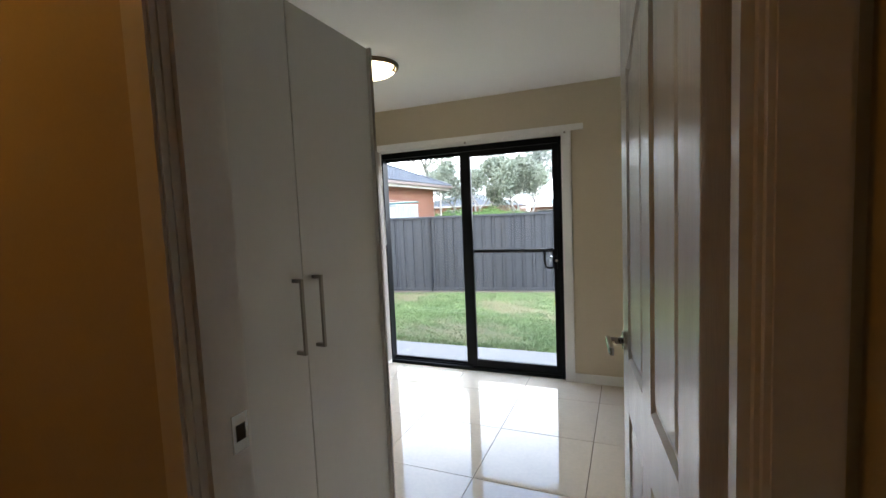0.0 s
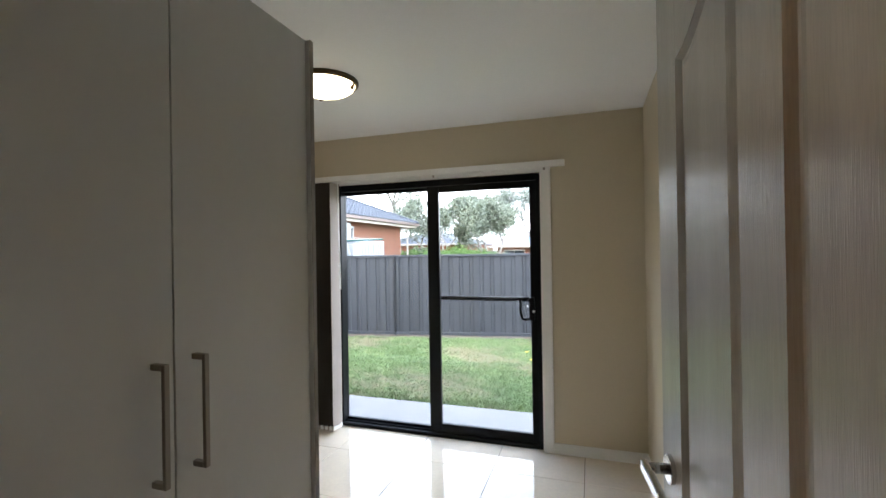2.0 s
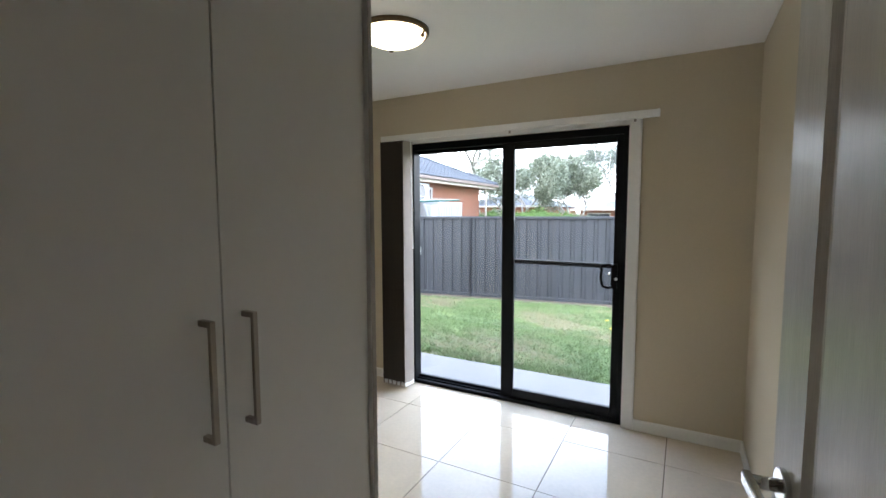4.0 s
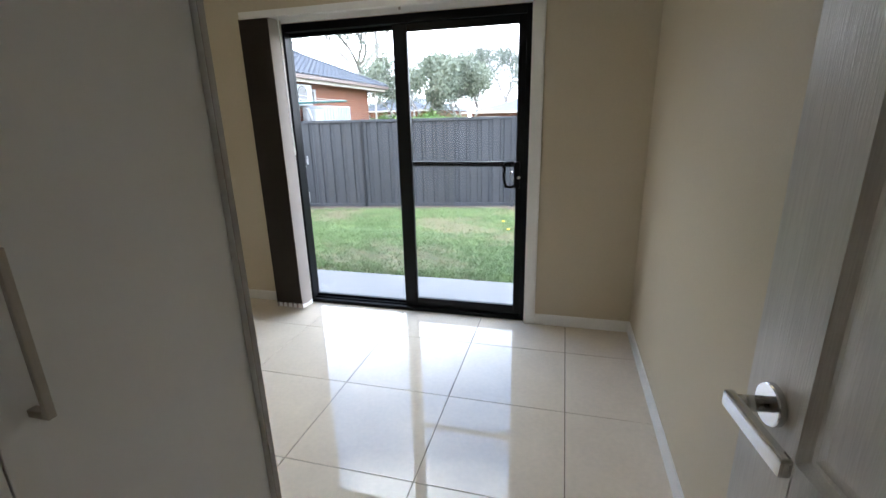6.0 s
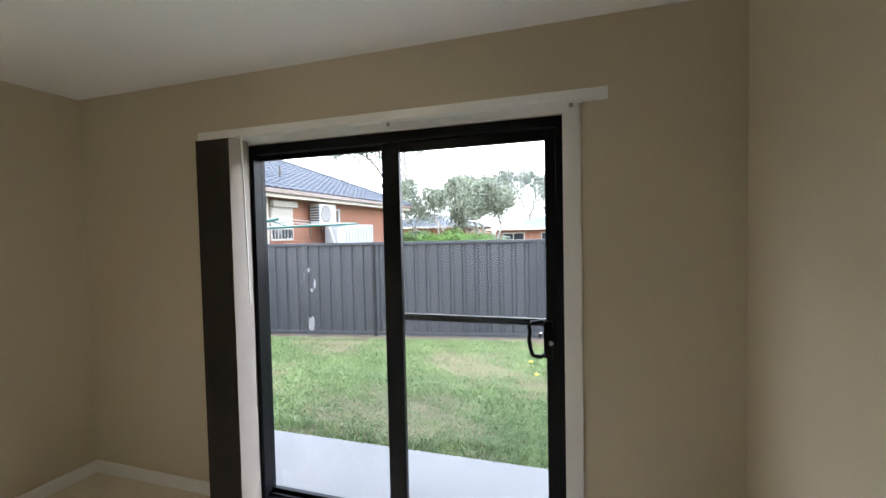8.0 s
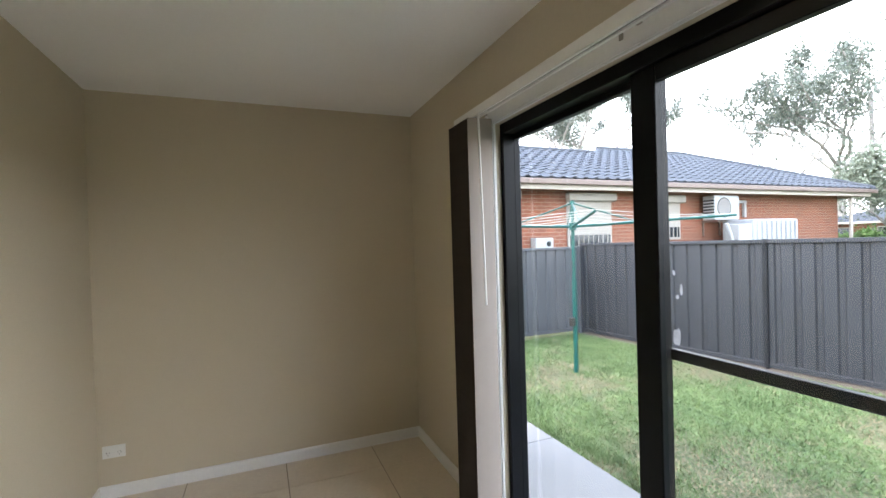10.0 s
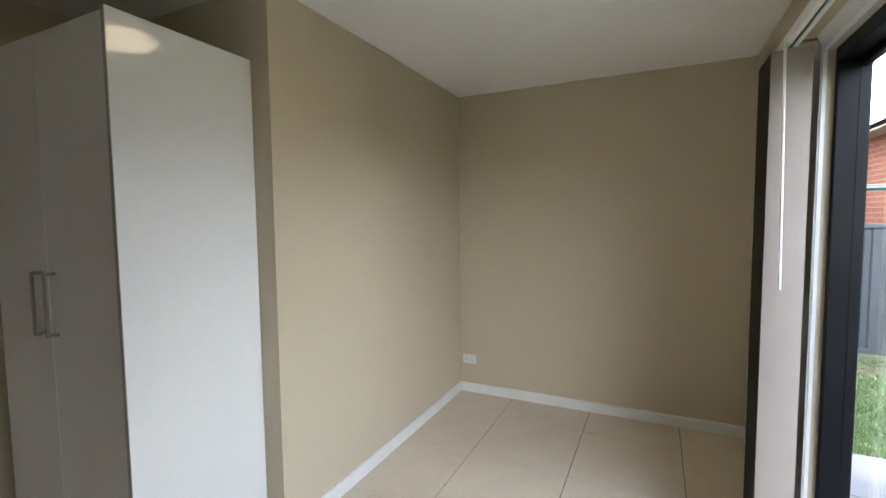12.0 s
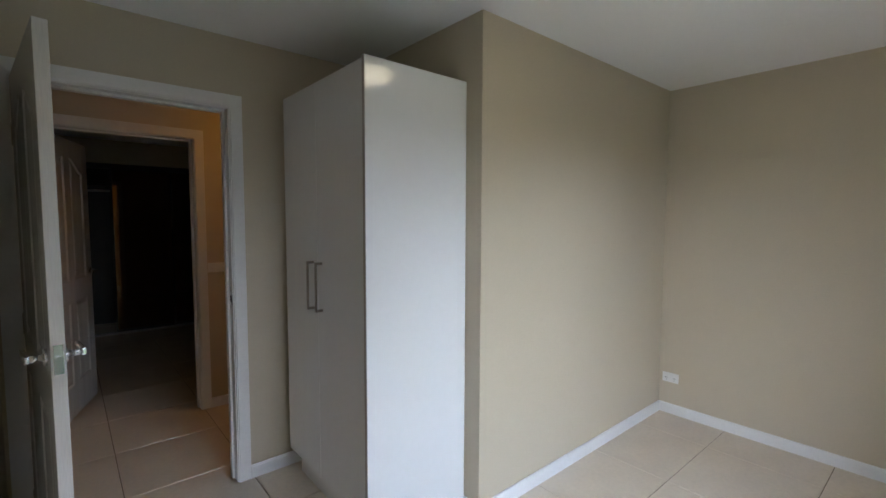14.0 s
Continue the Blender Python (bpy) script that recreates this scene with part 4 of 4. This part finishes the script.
def grow(bm, p, d, length, r, depth, rnd, tips, bend):
    """A branching limb; puts the ends of its twigs in tips."""
    q = p
    steps = 3
    for i in range(steps):
        d2 = (d + Vector((rnd.uniform(-1, 1), rnd.uniform(-1, 1), rnd.uniform(-0.5, 0.7))) * bend).normalized()
        q2 = q + d2 * (length / steps)
        rod(q, q2, r * (1 - 0.25 * i / steps), r * (1 - 0.25 * (i + 1) / steps), 7, bm)
        q, d = q2, d2
        if depth < 2 or (depth == 2 and i == 2):
            tips.append((q.copy(), length))
    if depth == 0:
        tips.append((q, length))
        return
    n = 2 if rnd.random() < 0.55 else 3
    for _ in range(n):
        side = Vector((rnd.uniform(-1, 1), rnd.uniform(-1, 1), rnd.uniform(-0.25, 0.8)))
        grow(bm, q, (d * 0.75 + side * 0.85).normalized(), length * rnd.uniform(0.62, 0.82), r * 0.58, depth - 1, rnd, tips, bend)


def tree(name, label, x, y, trunk, first, r, depth, seed, leaf, per, spread, size, lean=(0, 0, 1), keep=1.0, droop=0.5, bend=0.22, rise=(0.35, 1.0)):
    rnd = random.Random(seed)
    e = thing(name, label, "tree", "", "", pose(x, y, GZ))
    bm = bmesh.new()
    tips = []
    d = Vector(lean).normalized()
    top = d * trunk
    rod((0, 0, -0.2), top * 0.5, r * 1.25, r, 9, bm)
    rod(top * 0.5, top, r, r * 0.85, 9, bm)
    for k in range(4 if depth > 2 else 5):
        a = 2 * math.pi * (k + rnd.random() * 0.6) / 4
        grow(bm, top - d * trunk * 0.12 * k * rnd.random(), Vector((math.cos(a) * 0.75, math.sin(a) * 0.75, rnd.uniform(*rise))).normalized(), first * rnd.uniform(0.8, 1.15), r * 0.55, depth, rnd, tips, bend)
    part("trunk", bm, M_BARK, e, "pale bark trunk and limbs")
    tips = [t for t in tips if rnd.random() < keep]
    me = leaves_mesh("crown", tips, per, spread, size, rnd, droop)
    me.materials.append(leaf)
    c = new("crown", me)
    c.parent = e
    return e


tree("gum_tree", "tall sparse gum tree with pale trunk and thin crown", -17.3, 39.0, 5.6, 4.4, 0.34, 3, 11, M_GUM, 110, 0.20, 0.12, keep=0.8, rise=(0.05, 0.9), bend=0.30)
tree("gum_tree", "thin gum tree crown rising behind the tiled roof", -27.0, 26.0, 5.2, 3.8, 0.28, 3, 4, M_GUM, 110, 0.19, 0.115, keep=0.78)
tree("gum_tree", "slim distant gum tree beyond the fence", -4.6, 39.0, 3.0, 1.9, 0.15, 2, 23, M_GUM, 75, 0.34, 0.11)
tree("olive_tree", "bushy grey-green tree beyond the fence", -7.9, 25.6, 0.80, 1.72, 0.13, 3, 31, M_OLIVE, 90, 0.36, 0.085, keep=0.9, bend=0.3, rise=(0.10, 1.5))
tree("olive_tree", "bushy grey-green tree beyond the fence", -4.9, 25.2, 0.70, 1.62, 0.13, 3, 38, M_OLIVE, 90, 0.36, 0.085, keep=0.9, bend=0.3, rise=(0.10, 1.5))
tree("shrub", "bright green shrub showing over the fence", -6.3, 21.0, 0.5, 0.52, 0.05, 2, 41, M_BUSH, 80, 0.42, 0.065, droop=0.0)
tree("shrub", "bright green shrub showing over the fence", -7.3, 22.0, 0.5, 0.52, 0.05, 2, 43, M_BUSH, 80, 0.42, 0.065, droop=0.0)
tree("shrub", "small green shrub showing over the fence", -3.9, 21.5, 0.6, 0.36, 0.04, 2, 47, M_BUSH, 60, 0.36, 0.06, droop=0.0)

for x, y, h, sd in ((-9.6, 23.5, 0.50, 51), (-8.6, 23.0, 0.58, 53), (-5.4, 23.2, 0.50, 57), (-4.6, 23.8, 0.46, 59), (-6.9, 24.0, 0.62, 61)):
    tree("shrub", "leafy green shrub filling in under the trees", x, y, 0.45, h, 0.05, 2, sd, M_OLIVE if sd % 4 == 3 else M_BUSH, 90, 0.42, 0.07, droop=0.0)

# ---- grass ----
# bare soil along the foot of the fence
rnd = random.Random(12)
bm = bmesh.new()
edge = []
for k in range(70):
    x = -5.88 + k * 0.15
    edge.append((bm.verts.new((x, fy(x) + 0.05, GZ + 0.012)), bm.verts.new((x, fy(x) - 0.20 - rnd.uniform(0.0, 0.16), GZ + 0.004))))
for (a0, a1), (b0, b1) in zip(edge, edge[1:]):
    bm.faces.new((a0, a1, b1, b0))
tagged(link_mesh("soil_strip", bm, M_SOIL), "bare brown soil strip at the foot of the fence", "soil", "", "structure")

rs = np.random.RandomState(3)


def blades(name, count, dry, mat, label):
    """Short leaning blades; the dry ones fill the patches that the green ones leave thin."""
    gx = rs.uniform(-5.85, 1.6, count)
    gy = 4.25 + 4.82 * rs.power(0.95, count) ** 1.02
    patch = np.sin(gx * 1.7 + 2 * np.sin(gy * 0.9)) * np.sin(gy * 2.1 + 1.3 * np.sin(gx * 1.1)) + 0.45 * np.sin(gx * 6.1 + 3 * np.sin(gy * 4.3)) * np.sin(gy * 7.3 + gx * 2.0) + rs.normal(0, 0.35, count)
    ok = gy < 8.30 + 0.155 * (gx + 3.22)
    ok &= (gy > 5.085) | (gx < -3.31)
    ok &= (patch < -0.10) if dry else (patch > -0.45)
    gx, gy = gx[ok], gy[ok]
    k = len(gx)
    hh = rs.uniform(0.008, 0.042, k) * np.where(gy < 5.35, 1.5, 1.0) * (0.55 if dry else 1.0)
    aa = rs.uniform(0, 6.283, k)
    wx, wy = np.cos(aa) * 0.0048, np.sin(aa) * 0.0048
    lx, ly = rs.normal(0, 0.026, k), rs.normal(0, 0.026, k)
    co = np.empty((k, 3, 3))
    co[:, 0] = np.stack([gx - wx, gy - wy, np.full(k, GZ - 0.002)], 1)
    co[:, 1] = np.stack([gx + wx, gy + wy, np.full(k, GZ - 0.002)], 1)
    co[:, 2] = np.stack([gx + lx, gy + ly, GZ + hh], 1)
    me = bpy.data.meshes.new(name)
    me.from_pydata(co.reshape(-1, 3).tolist(), [], np.arange(3 * k).reshape(-1, 3).tolist())
    me.materials.append(mat)
    tagged(new(name, me), label, "grass", "", "stuff")


blades("grass", 300000, False, M_BLADE, "short uneven green grass blades on the lawn")
blades("dry_grass", 130000, True, M_STRAW, "straw-coloured dry grass patches in the lawn")
for x, y in ((-0.62, 7.35), (-0.50, 6.9)):
    w = thing("dandelion", "small yellow dandelion in the lawn", "flower", "lawn flowers", "", pose(x, y, GZ))
    part("stem", rod((0, 0, 0), (0, 0, 0.085), 0.003, seg=6), M_BLADE, w)
    part("flower_head", lathe([(0.004, 0.082), (0.022, 0.090), (0.024, 0.097), (0.010, 0.102)], 12), M_FLOWER, w)

# ---- floor tiles ----
PX, PY, TX, TY = 0.583, 0.583, 0.222, 3.135
JG = 0.0016
tile_meshes = {}


def tile_mesh(w, h):
    key = (round(w, 3), round(h, 3))
    if key not in tile_meshes:
        bm = box(0, w, 0, h, -0.003, 0.0)
        for v in bm.verts:
            if v.co.z > -0.001:
                v.co.x += 0.0012 if v.co.x < w / 2 else -0.0012
                v.co.y += 0.0012 if v.co.y < h / 2 else -0.0012
                v.co.z = 0.0
        me = bpy.data.meshes.new("floor_tile")
        bm.to_mesh(me)
        bm.free()
        me.materials.append(M_TILE)
        tile_meshes[key] = me
    return tile_meshes[key]


FX0, FX1, FY0, FY1 = -3.08, 1.62, -4.10, 4.112
for i in range(-7, 5):
    for j in range(-15, 4):
        x0, x1 = max(TX + i * PX + JG, FX0), min(TX + (i + 1) * PX - JG, FX1)
        y0, y1 = max(TY + j * PY + JG, FY0), min(TY + (j + 1) * PY - JG, FY1)
        if x1 - x0 < 0.02 or y1 - y0 < 0.02:
            continue
        if x1 < -2.6 and y1 < 2.0 or x1 < -1.17 and YS < y0 and y1 < 2.0 or x0 > 0.80 and y0 > YH1 or x1 < -1.7 and y1 < -0.26:
            continue
        o = new("floor_tile", tile_mesh(x1 - x0, y1 - y0))
        o.parent = floor
        o.location = (x0, y0, 0)
